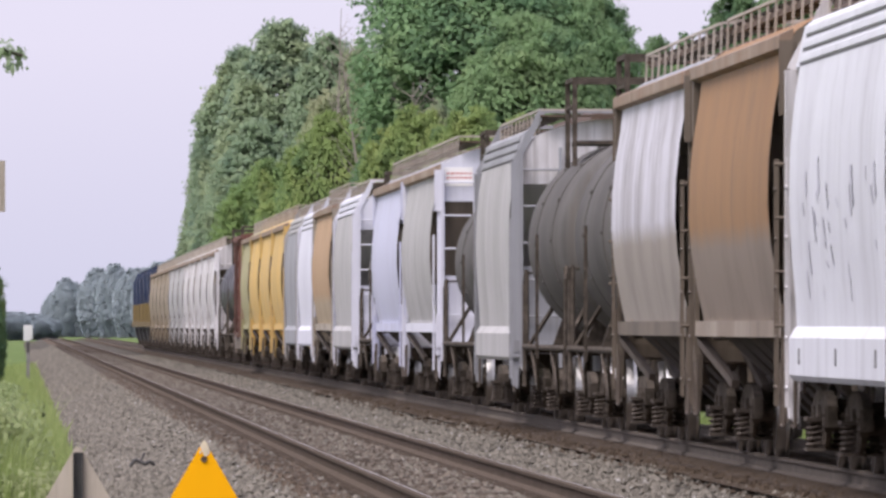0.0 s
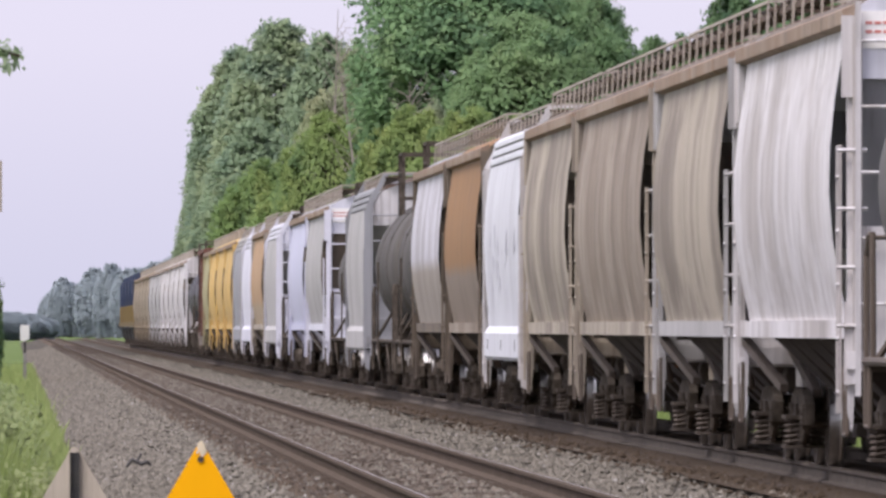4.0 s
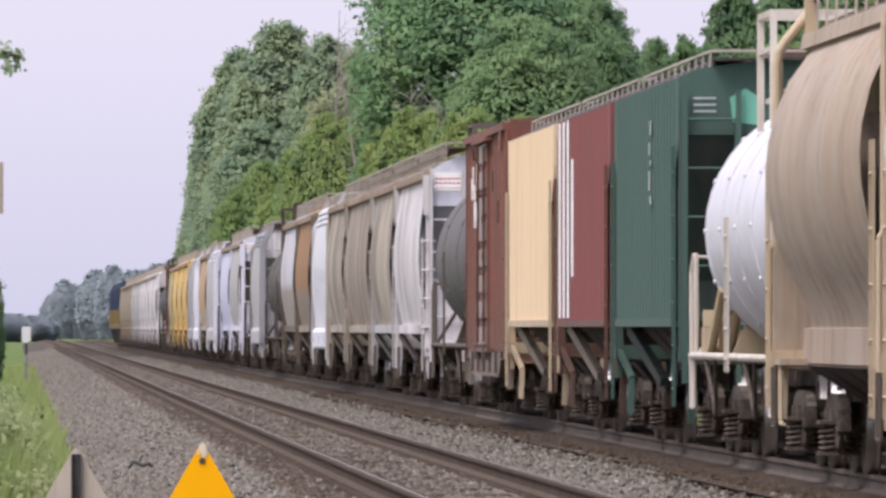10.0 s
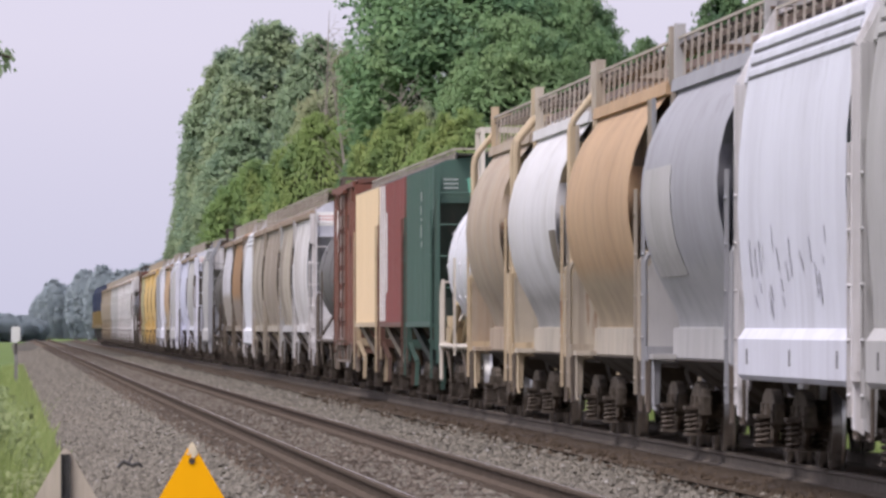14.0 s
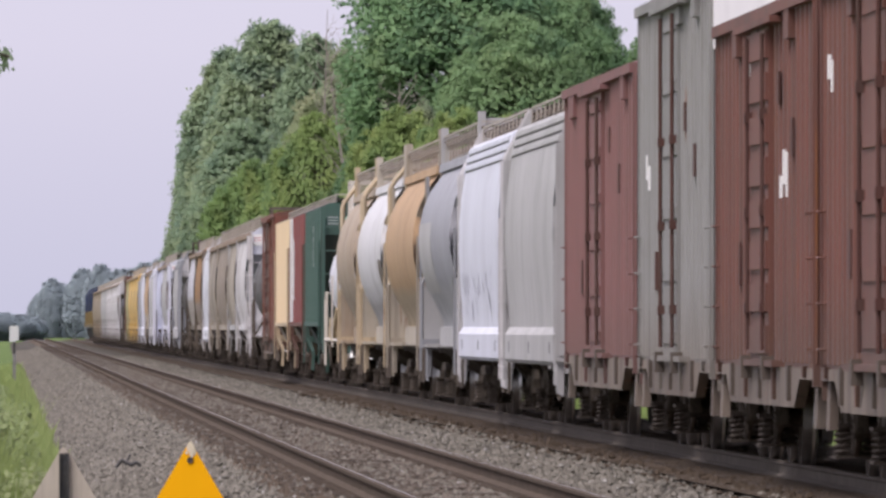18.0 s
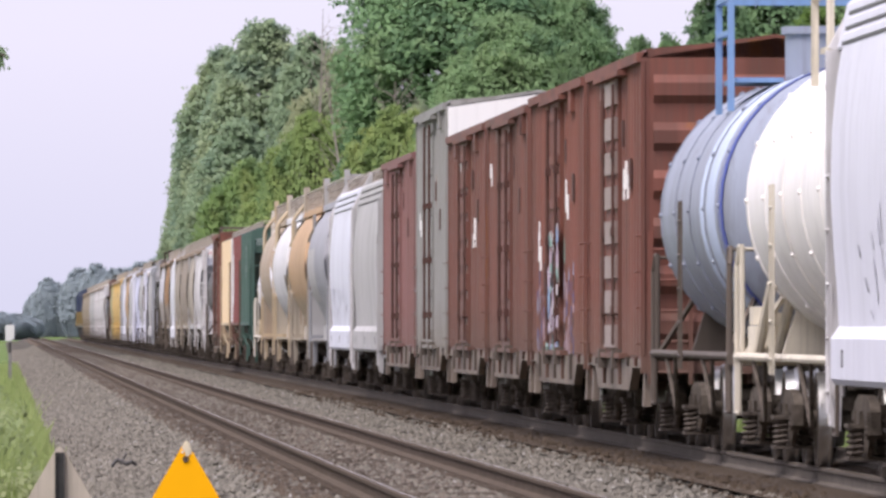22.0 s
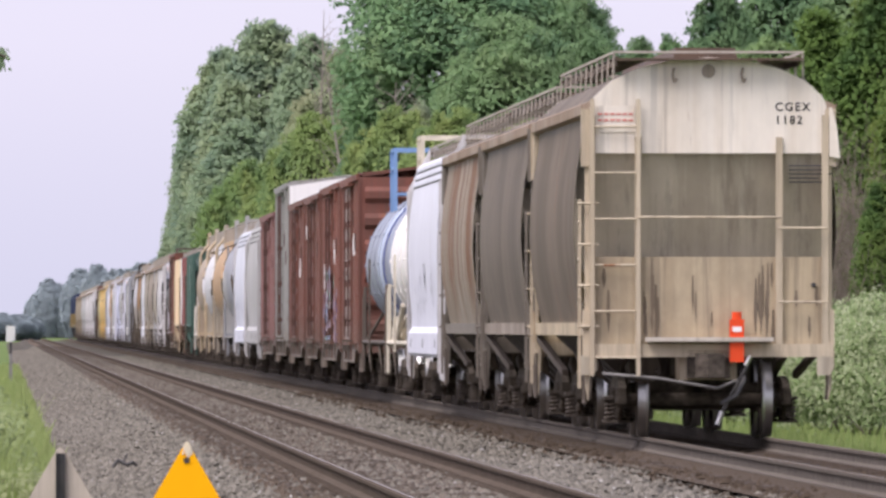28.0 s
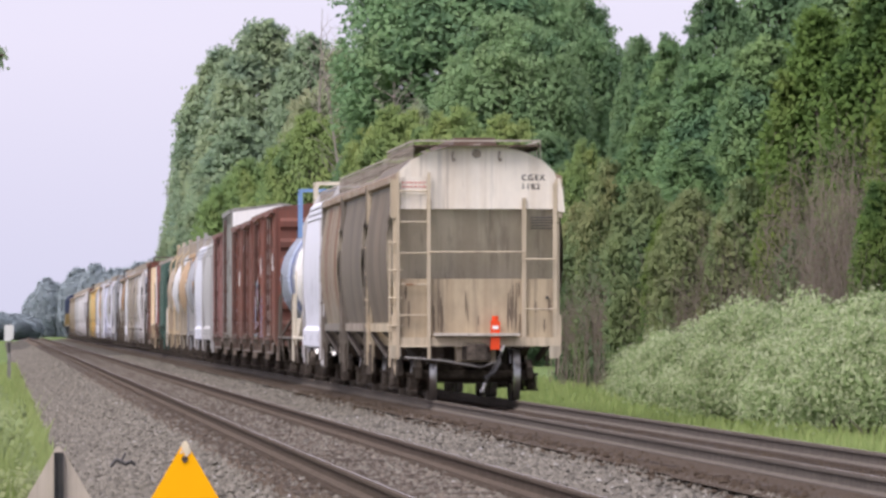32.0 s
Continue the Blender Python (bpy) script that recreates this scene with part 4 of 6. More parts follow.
def brake_gear(car, hb):
    part("air_reservoir", Shape().cyl((-0.75, -hb + 0.6, 0.85), (-0.75, -hb + 1.5, 0.85), 0.2, 12), under_dark, car)
    part("brake_pipe", Shape().tube([(-0.6, -hb + 0.1, 0.80), (-0.6, hb - 0.1, 0.80)], 0.03), under_dark, car)
    for e in (-1, 1):
        part("air_hose", Shape().tube([(0.4, e * hb, 0.85), (0.42, e * (hb + 0.25), 0.7), (0.3, e * (hb + 0.4), 0.5), (0.12, e * (hb + 0.5), 0.42)], 0.028), black_iron, car)
        part("sill_step", Shape().tube([(-1.5, e * (hb - 0.08), 1.0), (-1.5, e * (hb - 0.1), 0.42), (-1.5, e * (hb - 0.5), 0.42), (-1.5, e * (hb - 0.52), 1.0)], 0.02), grimy_sill, car)


def hopper(kind, length, body, trim, frame, roof, label, lower=None, end=None, near=True, low_end=True, sign=False, top_z=None):
    """A covered hopper. kind A: bowed sides between end posts; W: smooth side with ribbed top and deep skirt; C: round-bellied."""
    car = new_car("covered_hopper", label, "hopper car", length)
    hb = length / 2 - 0.55
    pts = curve_side(kind)
    eave_x, eave_z = pts[-1]
    top = top_z or {"A": 4.44, "W": 4.32, "C": 4.44}[kind]
    brace_mat = grimy_sill
    cut = hb - (0.85 if kind == "A" else 0.7 if kind == "W" else 0.95)
    s = Shape()
    for sg in (-1, 1):
        sheet(s, pts, sg, -cut, cut, 4)
    part("body", s, body, car)
    # roof
    arc = [(eave_x * math.cos(a), eave_z + (top - eave_z) * math.sin(a)) for a in np.linspace(0, math.pi, 11)]
    part("roof", Shape().prism(arc, -hb, hb), roof, car)
    # upper end sheets and slope sheets
    for e in (-1, 1):
        s = Shape()
        zc = 3.46 if sign else 3.38
        up = [p for p in arc] + [(-eave_x, zc), (eave_x, zc)]
        s.prism(up, *sorted((e * (hb - 0.04), e * (hb + 0.01))))
        part("end_sheet", s, end or frame, car)
        s = Shape()
        deep, foot = (0.5, 2.1) if sign else (3.0, 1.2)
        a0, a1 = e * (hb - 0.05), e * (hb - deep)
        wt, wf = (1.40, 0.98) if kind == "C" else (1.46, 1.46)
        s.add([(-wt, a0, zc), (wt, a0, zc), (wf, a1, foot), (-wf, a1, foot)], [(0, 1, 2, 3)])
        part("slope_sheet", s, lower or (brown_gray2 if kind == "A" else body), car, "dirty sloping end sheet")
        if low_end:
            s = Shape().box(-1.46, 1.46, *sorted((e * (hb - 0.03), e * hb)), 1.12, 2.2)
            s.box(-0.75, 0.75, *sorted((e * (hb + 0.002), e * (hb + 0.22))), 1.16, 1.21)
            part("end_bulkhead", s, trim if end else frame, car)
        for x in (-1.42, -0.86, 0.86, 1.42) if sign else (-0.86, 0.86):
            part("end_post", Shape().box(x - 0.04, x + 0.04, *sorted((e * (hb - 0.02), e * (hb + 0.05))), 1.08, zc + 0.2 if abs(x) < 1 else eave_z), frame, car)
        s = Shape().box(-1.52, 1.52, *sorted((e * (hb - 0.25), e * (hb + 0.06))), 0.98, 1.14)
        s.box(-0.35, 0.35, *sorted((e * (hb - 1.0), e * (hb - 0.1))), 0.7, 1.05)
        part("end_sill", s, frame, car)
    # side sill, top chord
    if kind == "W":
        for sg in (-1, 1):
            s = Shape().prism([(sg * 1.49, 1.36), (sg * 1.57, 1.24), (sg * 1.57, 0.90), (sg * 1.53, 0.85), (sg * 1.44, 0.85), (sg * 1.44, 1.36)], -cut, cut)
            part("skirt", s, body, car, smooth=15)
            if sg < 0 and NEARBY[0]:
                for i in range(3):
                    y = -cut + 1.1 + (2 * cut - 2.6) * i / 2
                    part("drain_slot", Shape().box(-1.574, -1.568, y - 0.10, y + 0.10, 1.0, 1.15), gray_shadow, car, "dark slot in the skirt")
                part("slope_brace", Shape().beam((-1.2, -cut + 0.5, 0.86), (-0.8, -cut + 2.2, 0.45), 0.07), under_dark, car)
            s = Shape()
            for z, x in ((3.74, 1.462), (3.87, 1.432), (4.00, 1.402)):
                s.prism([(sg * x, z), (sg * (x + 0.018), z + 0.015), (sg * (x + 0.010), z + 0.075), (sg * (x - 0.02), z + 0.09)], -cut, cut)
            s.prism([(sg * 1.46, 3.70), (sg * 1.47, 3.72), (sg * 1.38, 4.1), (sg * 1.30, 4.16), (sg * 1.30, 3.70)], -hb, hb)
            part("eave_ribs", s, trim, car)
            # Thin raised dark lines, coloured as the shade of grooves under each rib.
            for z, x in ((3.725, 1.47), (3.855, 1.440), (3.985, 1.410)):
                part("eave_groove", Shape().box(*sorted((sg * (x - 0.02), sg * (x + 0.006))), -cut, cut, z, z + 0.014), gray_shadow, car)
            # end frame that slants in towards the roof
            for e in (-1, 1):
                s = Shape()
                s.beam((sg * 1.5, e * (hb - 0.02), 0.9), (sg * 1.5, e * (hb - 0.02), 3.7), 0.13)
                s.beam((sg * 1.5, e * (hb - 0.02), 3.7), (sg * 1.12, e * (hb - 0.02), 4.42), 0.10)
                s.beam((sg * 1.12, e * (hb - 0.02), 4.42), (0, e * (hb - 0.02), 4.42), 0.06)
                s.prism([(sg * 1.44, 1.0), (sg * 1.56, 1.0), (sg * 1.54, 0.5), (sg * 1.46, 0.45)], *sorted((e * (hb - 0.35), e * (hb - 0.02))))
                part("corner_frame", s, frame, car)
    elif kind == "C":
        for sg in (-1, 1):
            s = Shape().prism([(sg * 1.14, 1.36), (sg * 1.225, 1.34), (sg * 1.235, 1.02), (sg * 1.20, 0.98), (sg * 1.14, 0.98)], -hb + 0.4, hb - 0.4)
            part("side_skirt", s, trim, car)
            part("eave_ledge", Shape().prism([(sg * 1.14, 3.96), (sg * 1.24, 3.96), (sg * 1.22, 4.10), (sg * 1.14, 4.12)], -hb, hb), body, car)
            part("side_sill", Shape().box(*sorted((sg * 0.95, sg * 1.08)), -hb, hb, 0.90, 0.98), under_dark, car)
            for e in (-1, 1):
                s = Shape()
                y = e * (hb - 0.05)
                if frame is cream_frame:
                    s.tube([(sg * 1.46, y, 2.1), (sg * 1.46, y, 3.82), (sg * 1.44, y, 3.94), (sg * 1.38, y, 4.04), (sg * 1.20, y, 4.26), (sg * 1.13, y, 4.36)], 0.048, 10)
                    s.tube([(sg * 1.46, y, 0.95), (sg * 1.46, y, 2.1)], 0.04, 8)
                    for z in (2.35, 3.15):
                        s.beam((sg * 1.44, y, z), (sg * 1.26, e * (hb - 0.35), z), 0.04)
                    part("corner_frame", s, frame, car)
                s = Shape().box(*sorted((sg * 1.08, sg * 1.2)), *sorted((e * (hb - 0.2), e * (hb + 0.02))), 4.06, 4.72)
                s.box(*sorted((sg * 0.2, sg * 1.1)), *sorted((e * (hb - 0.12), e * (hb - 0.04))), 4.5, 4.62)
                part("roof_post", s, trim if body in (belly_white, belly_gray) else frame, car)
                s = Shape().prism([(sg * 1.49, 1.02), (sg * 1.49, 2.02), (sg * 1.40, 2.14), (sg * 0.95, 2.14), (sg * 0.55, 1.02)], *sorted((e * (hb - 0.10), e * (hb - 0.04))))
                s.box(*sorted((sg * 1.05, sg * 1.49)), *sorted((e * (hb - 1.1), e * (hb - 0.04))), 1.0, 1.06)
                part("end_plate", s, trim, car, "pale gusset plate at the end of the car")
                part("data_panel", Shape().box(*sorted((sg * 1.16, sg * 1.34)), *sorted((e * (hb - 0.05), e * (hb - 0.034))), 1.45, 1.66), gray_pale, car, "small pale data panel")
                s = Shape().prism([(sg * 1.36, 1.0), (sg * 1.48, 1.0), (sg * 1.46, 0.5), (sg * 1.38, 0.5)], *sorted((e * (hb - 0.3), e * (hb - 0.06))))
                s.tube([(sg * 1.46, e * (hb - 0.7), 1.0), (sg * 1.46, e * (hb - 0.72), 0.45), (sg * 1.46, e * (hb - 1.1), 0.45)], 0.02)
                part("jacking_leg", s, frame, car)
                s = Shape().tube([(sg * 1.52, e * (hb + 0.02), 0.98), (sg * 1.52, e * (hb + 0.02), 2.08), (sg * 1.47, e * (hb + 0.02), 2.18), (sg * 1.30, e * (hb + 0.02), 2.20), (sg * 1.28, e * (hb - 0.05), 2.16)], 0.026, 8)
                part("grab_iron", s, frame, car)
    else:
        for sg in (-1, 1):
            s = Shape().box(*sorted((sg * 1.42, sg * 1.50)), -hb, hb, 1.24, 1.40)
            part("side_sill", s, trim, car)
            s = Shape().prism([(sg * 1.46, 3.89), (sg * 1.55, 3.93), (sg * 1.55, 4.05), (sg * 1.42, 4.11), (sg * 1.42, 3.89)], -hb, hb)
            part("top_chord", s, chord_mat, car)
            for e in (-1, 1):
                s = Shape().box(*sorted((sg * 1.42, sg * 1.53)), *sorted((e * (hb - 0.30), e * hb)), 3.34, 4.0)
                part("corner_gusset", s, frame, car)
                s = Shape().box(*sorted((sg * 1.455, sg * 1.505)), *sorted((e * (hb - 0.12), e * (hb - 0.01))), 0.95, 3.36)
                part("corner_post", s, frame, car)
                part("corner_plate", Shape().box(*sorted((sg * 1.42, sg * 1.555)), *sorted((e * (hb - 0.03), e * (hb + 0.03))), 3.30, 4.0), frame, car)
                part("corner_foot", Shape().box(*sorted((sg * 1.42, sg * 1.535)), *sorted((e * (hb - 0.03), e * (hb + 0.03))), 0.85, 1.55), frame, car)
                if NEARBY[0]:
                    # Added dark strip that stands for the shade deep in the corner slot.
                    part("inner_post", Shape().box(*sorted((sg * 1.30, sg * 1.40)), *sorted((e * (hb - 0.9), e * (hb - 0.82))), 1.3, 3.6), under_dark, car, "dark strip added for the shade behind the open corner")
                s = Shape().prism([(sg * 1.43, 1.05), (sg * 1.51, 1.05), (sg * 1.50, 0.6), (sg * 1.46, 0.45)], *sorted((e * (hb - 0.35), e * (hb - 0.02))))
                part("jacking_leg", s, frame, car)
                part("brace", Shape().beam((sg * 1.45, e * (hb - 0.2), 1.2), (sg * 1.2, e * (hb - 2.3), 0.75), 0.08), brace_mat, car)
                part("brace", Shape().beam((sg * 1.0, e * (hb - 0.2), 1.15), (sg * 0.9, e * (hb - 2.6), 0.7), 0.09), brace_mat, car)
    for e in (-1, 1):
        ladder("end_ladder", car, frame, (-1.42, e * (hb + 0.09)), (-0.86, e * (hb + 0.09)), 0.05, 0.75, 4.12 if sign else 3.9, 6)
        ladder("side_ladder", car, frame, (-1.56, e * (hb - 0.1)), (-1.56, e * (hb - 0.52)), 0.022, 0.6, 2.9, 5)
        if kind == "A" and NEARBY[0]:
            for z in (1.35, 1.85, 2.35, 2.85):
                part("grab_iron", Shape().tube([(-1.34, e * (hb + 0.05), z), (-1.60, e * (hb + 0.05), z)], 0.02), frame, car)
        s = Shape().tube([(-0.86, e * (hb + 0.12), 2.68), (0.88, e * (hb + 0.12), 2.68)], 0.018)
        part("handrail", s, frame, car)
        part("grab_iron", Shape().tube([(0.86, e * (hb + 0.12), 2.55), (1.44, e * (hb + 0.12), 2.55)], 0.018), frame, car)
        part("grab_iron", Shape().tube([(0.86, e * (hb + 0.12), 1.65), (1.44, e * (hb + 0.12), 1.65)], 0.016), frame, car)
        if sign:
            part("caution_plate", Shape().box(-1.40, -0.90, *sorted((e * (hb + 0.012), e * (hb + 0.02))), 3.72, 4.04), cream_end if top_z else sign_white, car)
            s = Shape()
            for r in range(2):
                for i in range(6):
                    s.box(-1.35 + i * 0.075, -1.35 + i * 0.075 + 0.055, *sorted((e * (hb + 0.02), e * (hb + 0.026))), 3.85 + r * 0.075, 3.875 + r * 0.075)
            part("red_lettering", s, red_paint, car, "two lines of small unreadable red lettering")["kind"] = "stuff"
        add_coupler(car, e * hb, e)
    bays(car, under_dark, hb, 4 if kind == "A" else 3, 1.26 if kind != "C" else 1.0)
    part("centre_sill", Shape().box(-0.25, 0.25, -hb, hb, 0.72, 1.0), steel_dark, car)
    brake_gear(car, hb)
    hatches(car, roof, hb, top)
    roof_walk(car, roof_rust, hb - 0.05, top + (0.06 if top_z else 0.12), eave_z, eave_x)
    for y in (-hb + 1.95, hb - 1.95):
        add_truck(car, y, near)
    return car


def ribbed_hopper(length, body, frame, dark, between, label, near=True, white_end=False):
    """A covered hopper with upright ribs on flat sides."""
    car = new_car("covered_hopper", label, "hopper car", length)
    hb = length / 2 - 0.55
    z0, z1 = 1.42, 4.04
    cut = hb - 0.9
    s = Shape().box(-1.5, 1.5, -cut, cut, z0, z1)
    # The sheet's darker paint stands for dirt and shade between the ribs.
    part("body", s, between, car, "sheet painted darker for dirt and shade between the ribs", smooth=0)
    rib = Shape().prism([(0, -0.14), (-0.020, -0.12), (-0.020, 0.12), (0, 0.14)], z0 + 0.01, z1 - 0.02, "z").mesh("rib", [body])
    n = 20
    for i in range(n):
        y = -cut + 0.1 + (2 * cut - 0.2) * i / (n - 1)
        ob = part("rib", rib, None, car)
        ob.matrix_basis = pose(-1.5, y, 0)
    s = Shape()
    for i in range(n):
        y = -cut + 0.1 + (2 * cut - 0.2) * i / (n - 1)
        s.box(1.5, 1.56, y - 0.05, y + 0.05, z0, z1)
    part("far_ribs", s, body, car, smooth=0)
    top = 4.24
    part("roof", Shape().prism([(1.5, z1), (1.3, 4.13), (0.5, top), (-0.5, top), (-1.3, 4.13), (-1.5, z1)], -hb, hb), black_iron, car)
    for e in (-1, 1):
        s = Shape().prism([(1.5, 3.42), (1.5, z1), (1.3, 4.13), (0.5, top), (-0.5, top), (-1.3, 4.13), (-1.5, z1), (-1.5, 3.42)], *sorted((e * (hb - 0.06), e * (hb + 0.01))))
        part("end_sheet", s, body, car)
        for sg in (-1, 1):
            s = Shape()
            s.add([(sg * 1.5, e * hb, z1), (sg * 1.5, e * hb, 3.42), (sg * 1.5, e * cut, 2.9), (sg * 1.5, e * cut, z1)], [(0, 1, 2, 3) if sg * e > 0 else (3, 2, 1, 0)])
            part("end_gusset", s, body, car)
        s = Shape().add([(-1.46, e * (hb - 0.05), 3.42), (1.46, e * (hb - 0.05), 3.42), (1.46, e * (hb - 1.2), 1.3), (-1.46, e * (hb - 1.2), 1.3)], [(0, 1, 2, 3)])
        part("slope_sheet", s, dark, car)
        s = Shape()
        for x in (-1.45, -0.85, 0.85, 1.45):
            s.box(x - 0.05, x + 0.05, *sorted((e * (hb - 0.06), e * (hb + 0.04))), 1.0, 3.5)
        s.box(-1.5, 1.5, *sorted((e * (hb - 0.2), e * (hb + 0.05))), 0.98, 1.14)
        for sg in (-1, 1):
            s.beam((sg * 1.46, e * (hb - 0.15), 1.1), (sg * 1.32, e * (hb - 0.5), 0.75), 0.06)
            s.beam((sg * 1.32, e * (hb - 0.5), 0.75), (sg * 1.34, e * (hb - 0.55), 0.32), 0.07)
        part("end_frame", s, frame, car)
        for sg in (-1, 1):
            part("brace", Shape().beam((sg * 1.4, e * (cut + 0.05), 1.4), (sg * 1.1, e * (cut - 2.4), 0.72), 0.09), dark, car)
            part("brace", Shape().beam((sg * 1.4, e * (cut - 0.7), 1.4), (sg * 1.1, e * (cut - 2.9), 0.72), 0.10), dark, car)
        ladder("end_ladder", car, frame, (-1.44, e * (hb + 0.09)), (-0.86, e * (hb + 0.09)), 0.06, 0.75, 3.9, 6)
        ladder("side_ladder", car, frame, (-1.54, e * (hb - 0.08)), (-1.54, e * (hb - 0.5)), 0.022, 0.5, 3.3, 6)
        add_coupler(car, e * hb, e)
    part("side_sill", Shape().box(-1.54, -1.42, -cut, cut, z0 - 0.06, z0 + 0.03).box(1.42, 1.54, -cut, cut, z0 - 0.06, z0 + 0.03), frame, car)
    bays(car, under_dark, hb, 3, 1.42)
    part("centre_sill", Shape().box(-0.25, 0.25, -hb, hb, 0.72, 1.0), steel_dark, car)
    roof_walk(car, black_iron, hb - 0.05, 4.32, z1, 1.45)
    hatches(car, body, hb, top)
    for y in (-hb + 1.95, hb - 1.95):
        add_truck(car, y, near)
    if white_end:
        s = Shape()
        for i, (lo, hi) in enumerate(((z0 + 0.05, z1 - 0.03), (z0 + 0.05, z1 - 0.03), (z0 + 0.05, z1 - 0.03), (2.0, 3.5))):
            y = cut - 0.3 - 1.25 * i
            part("white_stripe", Shape().box(-1.526, -1.519, y - 0.28, y + 0.28, lo, hi), sign_white, car, "white painted stripe over the ribs")
    return car


def boxcar(length, height, body, label, near=True, roof=None, end_high=None, ladder_front=False, marks=0, graffiti=False, trim=None):
    car = new_car("boxcar", label, "boxcar", length)
    hb = length / 2 - 0.55
    rng = np.random.default_rng(int(length * 777 + height * 99))
    z0, z1 = 0.98, height - 0.22
    part("body", Shape().box(-1.46, 1.46, -hb + 0.03, hb - 0.03, z0, z1), body, car, smooth=0)
    n = int(2 * hb / 0.62)
    door = 1.45
    panel_rib = Shape().prism([(0, -0.12), (-0.022, -0.10), (-0.022, 0.10), (0, 0.12)], z0 + 0.04, z1 - 0.04, "z").mesh("side_rib", [body])
    for i in range(n + 1):
        y = -hb + 0.1 + (2 * hb - 0.2) * i / n
        if abs(y) > door + 0.1:
            part("side_rib", panel_rib, None, car).matrix_basis = pose(-1.46, y, 0)
    for sg in (-1, 1):
        x0, x1 = sorted((sg * 1.462, sg * 1.515))
        d = part("door", Shape().box(x0, x1, -door, door, z0 + 0.06, z1 - 0.12), body, car, smooth=0)
        s = Shape()
        for z in np.linspace(z0 + 0.25, z1 - 0.3, 8 if ladder_front else 6):
            s.box(*sorted((sg * 1.515, sg * (1.545 if ladder_front else 1.535))), -door + 0.05, door - 0.05, *((z - 0.13, z + 0.13) if ladder_front else (z - 0.06, z + 0.06)))
        part("door_rib", s, (door_weathered if body in (box_brown2, box_brown3) else body) if ladder_front else body, d, smooth=0)
        for y in (-door + 0.25, door - 0.25):
            s = Shape()
            s.cyl((sg * 1.56, y, z0 + 0.15), (sg * 1.56, y, z1 - 0.2), 0.022, 6)
            for z in (z0 + 0.5, z0 + 1.4, z0 + 2.3):
                s.box(*sorted((sg * 1.50, sg * 1.59)), y - 0.05, y + 0.05, z, z + 0.10)
            part("lock_bar", s, box_dirt, d)
        s = Shape().box(*sorted((sg * 1.46, sg * 1.60)), -door * 2.05, door * 2.05, z1 - 0.13, z1 - 0.07)
        part("upper_door_track", s, trim or body, car)
        s = Shape().box(*sorted((sg * 1.46, sg * 1.58)), -door * 2.05, door * 2.05, z0 + 0.0, z0 + 0.06)
        part("lower_door_track", s, trim or body, car)
        s = Shape().prism([(-hb + 0.02, z0), (hb - 0.02, z0), (hb - 0.02, z0 - 0.1), (hb - 1.9, z0 - 0.1), (hb - 2.7, z0 - 0.36), (-hb + 2.7, z0 - 0.36), (-hb + 1.9, z0 - 0.1), (-hb + 0.02, z0 - 0.1)], *sorted((sg * 1.40, sg * 1.50)), "x")
        part("side_sill", s, trim or dusty_sill, car)
        if sg < 0 and near:
            for k in range(7):
                y = (k - 3) * hb * 0.29
                drop = 0.30 if abs(y) < hb - 2.9 else 0.08
                part("sill_bracket", Shape().prism([(y - 0.14, z0 + 0.02), (y + 0.14, z0 + 0.02), (y + 0.10, z0 - drop), (y - 0.10, z0 - drop)], -1.535, -1.49, "x"), grimy_sill if k % 2 else trim or body, car, "rusty bracket on the sill")
            for y in (-door - 0.2, door + 0.2):
                part("door_stop", Shape().box(-1.60, -1.48, y - 0.12, y + 0.12, z0 - 0.12, z0 + 0.10), grimy_sill, car)
        s = Shape().box(*sorted((sg * 1.42, sg * 1.54)), -hb, hb, z1 - 0.05, z1 + 0.06)
        part("top_rail", s, roof or body, car)
    arc = [(1.5, z1), (1.42, z1 + 0.1), (0.0, height), (-1.42, z1 + 0.1), (-1.5, z1)]
    part("roof", Shape().prism(arc, -hb, hb), roof or body, car)
    s = Shape()
    for i in range(n + 1):
        y = -hb + 0.05 + (2 * hb - 0.1) * i / n
        s.prism([(1.48, z1 + 0.06), (0, height + 0.04), (-1.48, z1 + 0.06), (0, height - 0.02)], y - 0.04, y + 0.04)
    part("roof_seams", s, roof or body, car, smooth=0)
    for e in (-1, 1):
        # corrugated end
        s = Shape().prism([(-1.46, z0), (1.46, z0), (1.46, z1), (0, height), (-1.46, z1)], *sorted((e * (hb - 0.04), e * hb)))
        part("end_wall", s, body, car, smooth=0)
        k = 6
        for i in range(k):
            z = z0 + 0.35 + (z1 - z0 - 0.7) * i / (k - 1)
            s = Shape().prism([(e * hb, z - 0.16), (e * (hb + 0.07), z - 0.07), (e * (hb + 0.07), z + 0.07), (e * hb, z + 0.16)], -1.36, 1.36, "x")
            part("end_corrugation", s, body, car)
        s = Shape().box(-1.5, 1.5, *sorted((e * (hb - 0.1), e * (hb + 0.05))), z0 - 0.16, z0 + 0.02)
        s.box(-0.3, 0.3, *sorted((e * (hb - 1.2), e * (hb - 0.1))), 0.7, z0)
        part("end_sill", s, trim or body, car)
        for z in (1.15, 1.55, 1.95, 2.35):
            part("grab_iron", Shape().tube([(-1.48, e * (hb - 0.08), z), (-1.54, e * (hb - 0.08), z), (-1.54, e * (hb - 0.48), z), (-1.48, e * (hb - 0.48), z)], 0.011, 5), trim or body, car)
        ladder("end_ladder", car, trim or body, (-1.40, e * (hb + 0.12)), (-0.95, e * (hb + 0.12)), 0.05, 0.7, 2.4, 5)
        s = Shape().prism([(-1.44, z0), (-1.36, z0), (-1.38, 0.45), (-1.46, 0.45)], *sorted((e * (hb - 0.5), e * (hb - 0.1))))
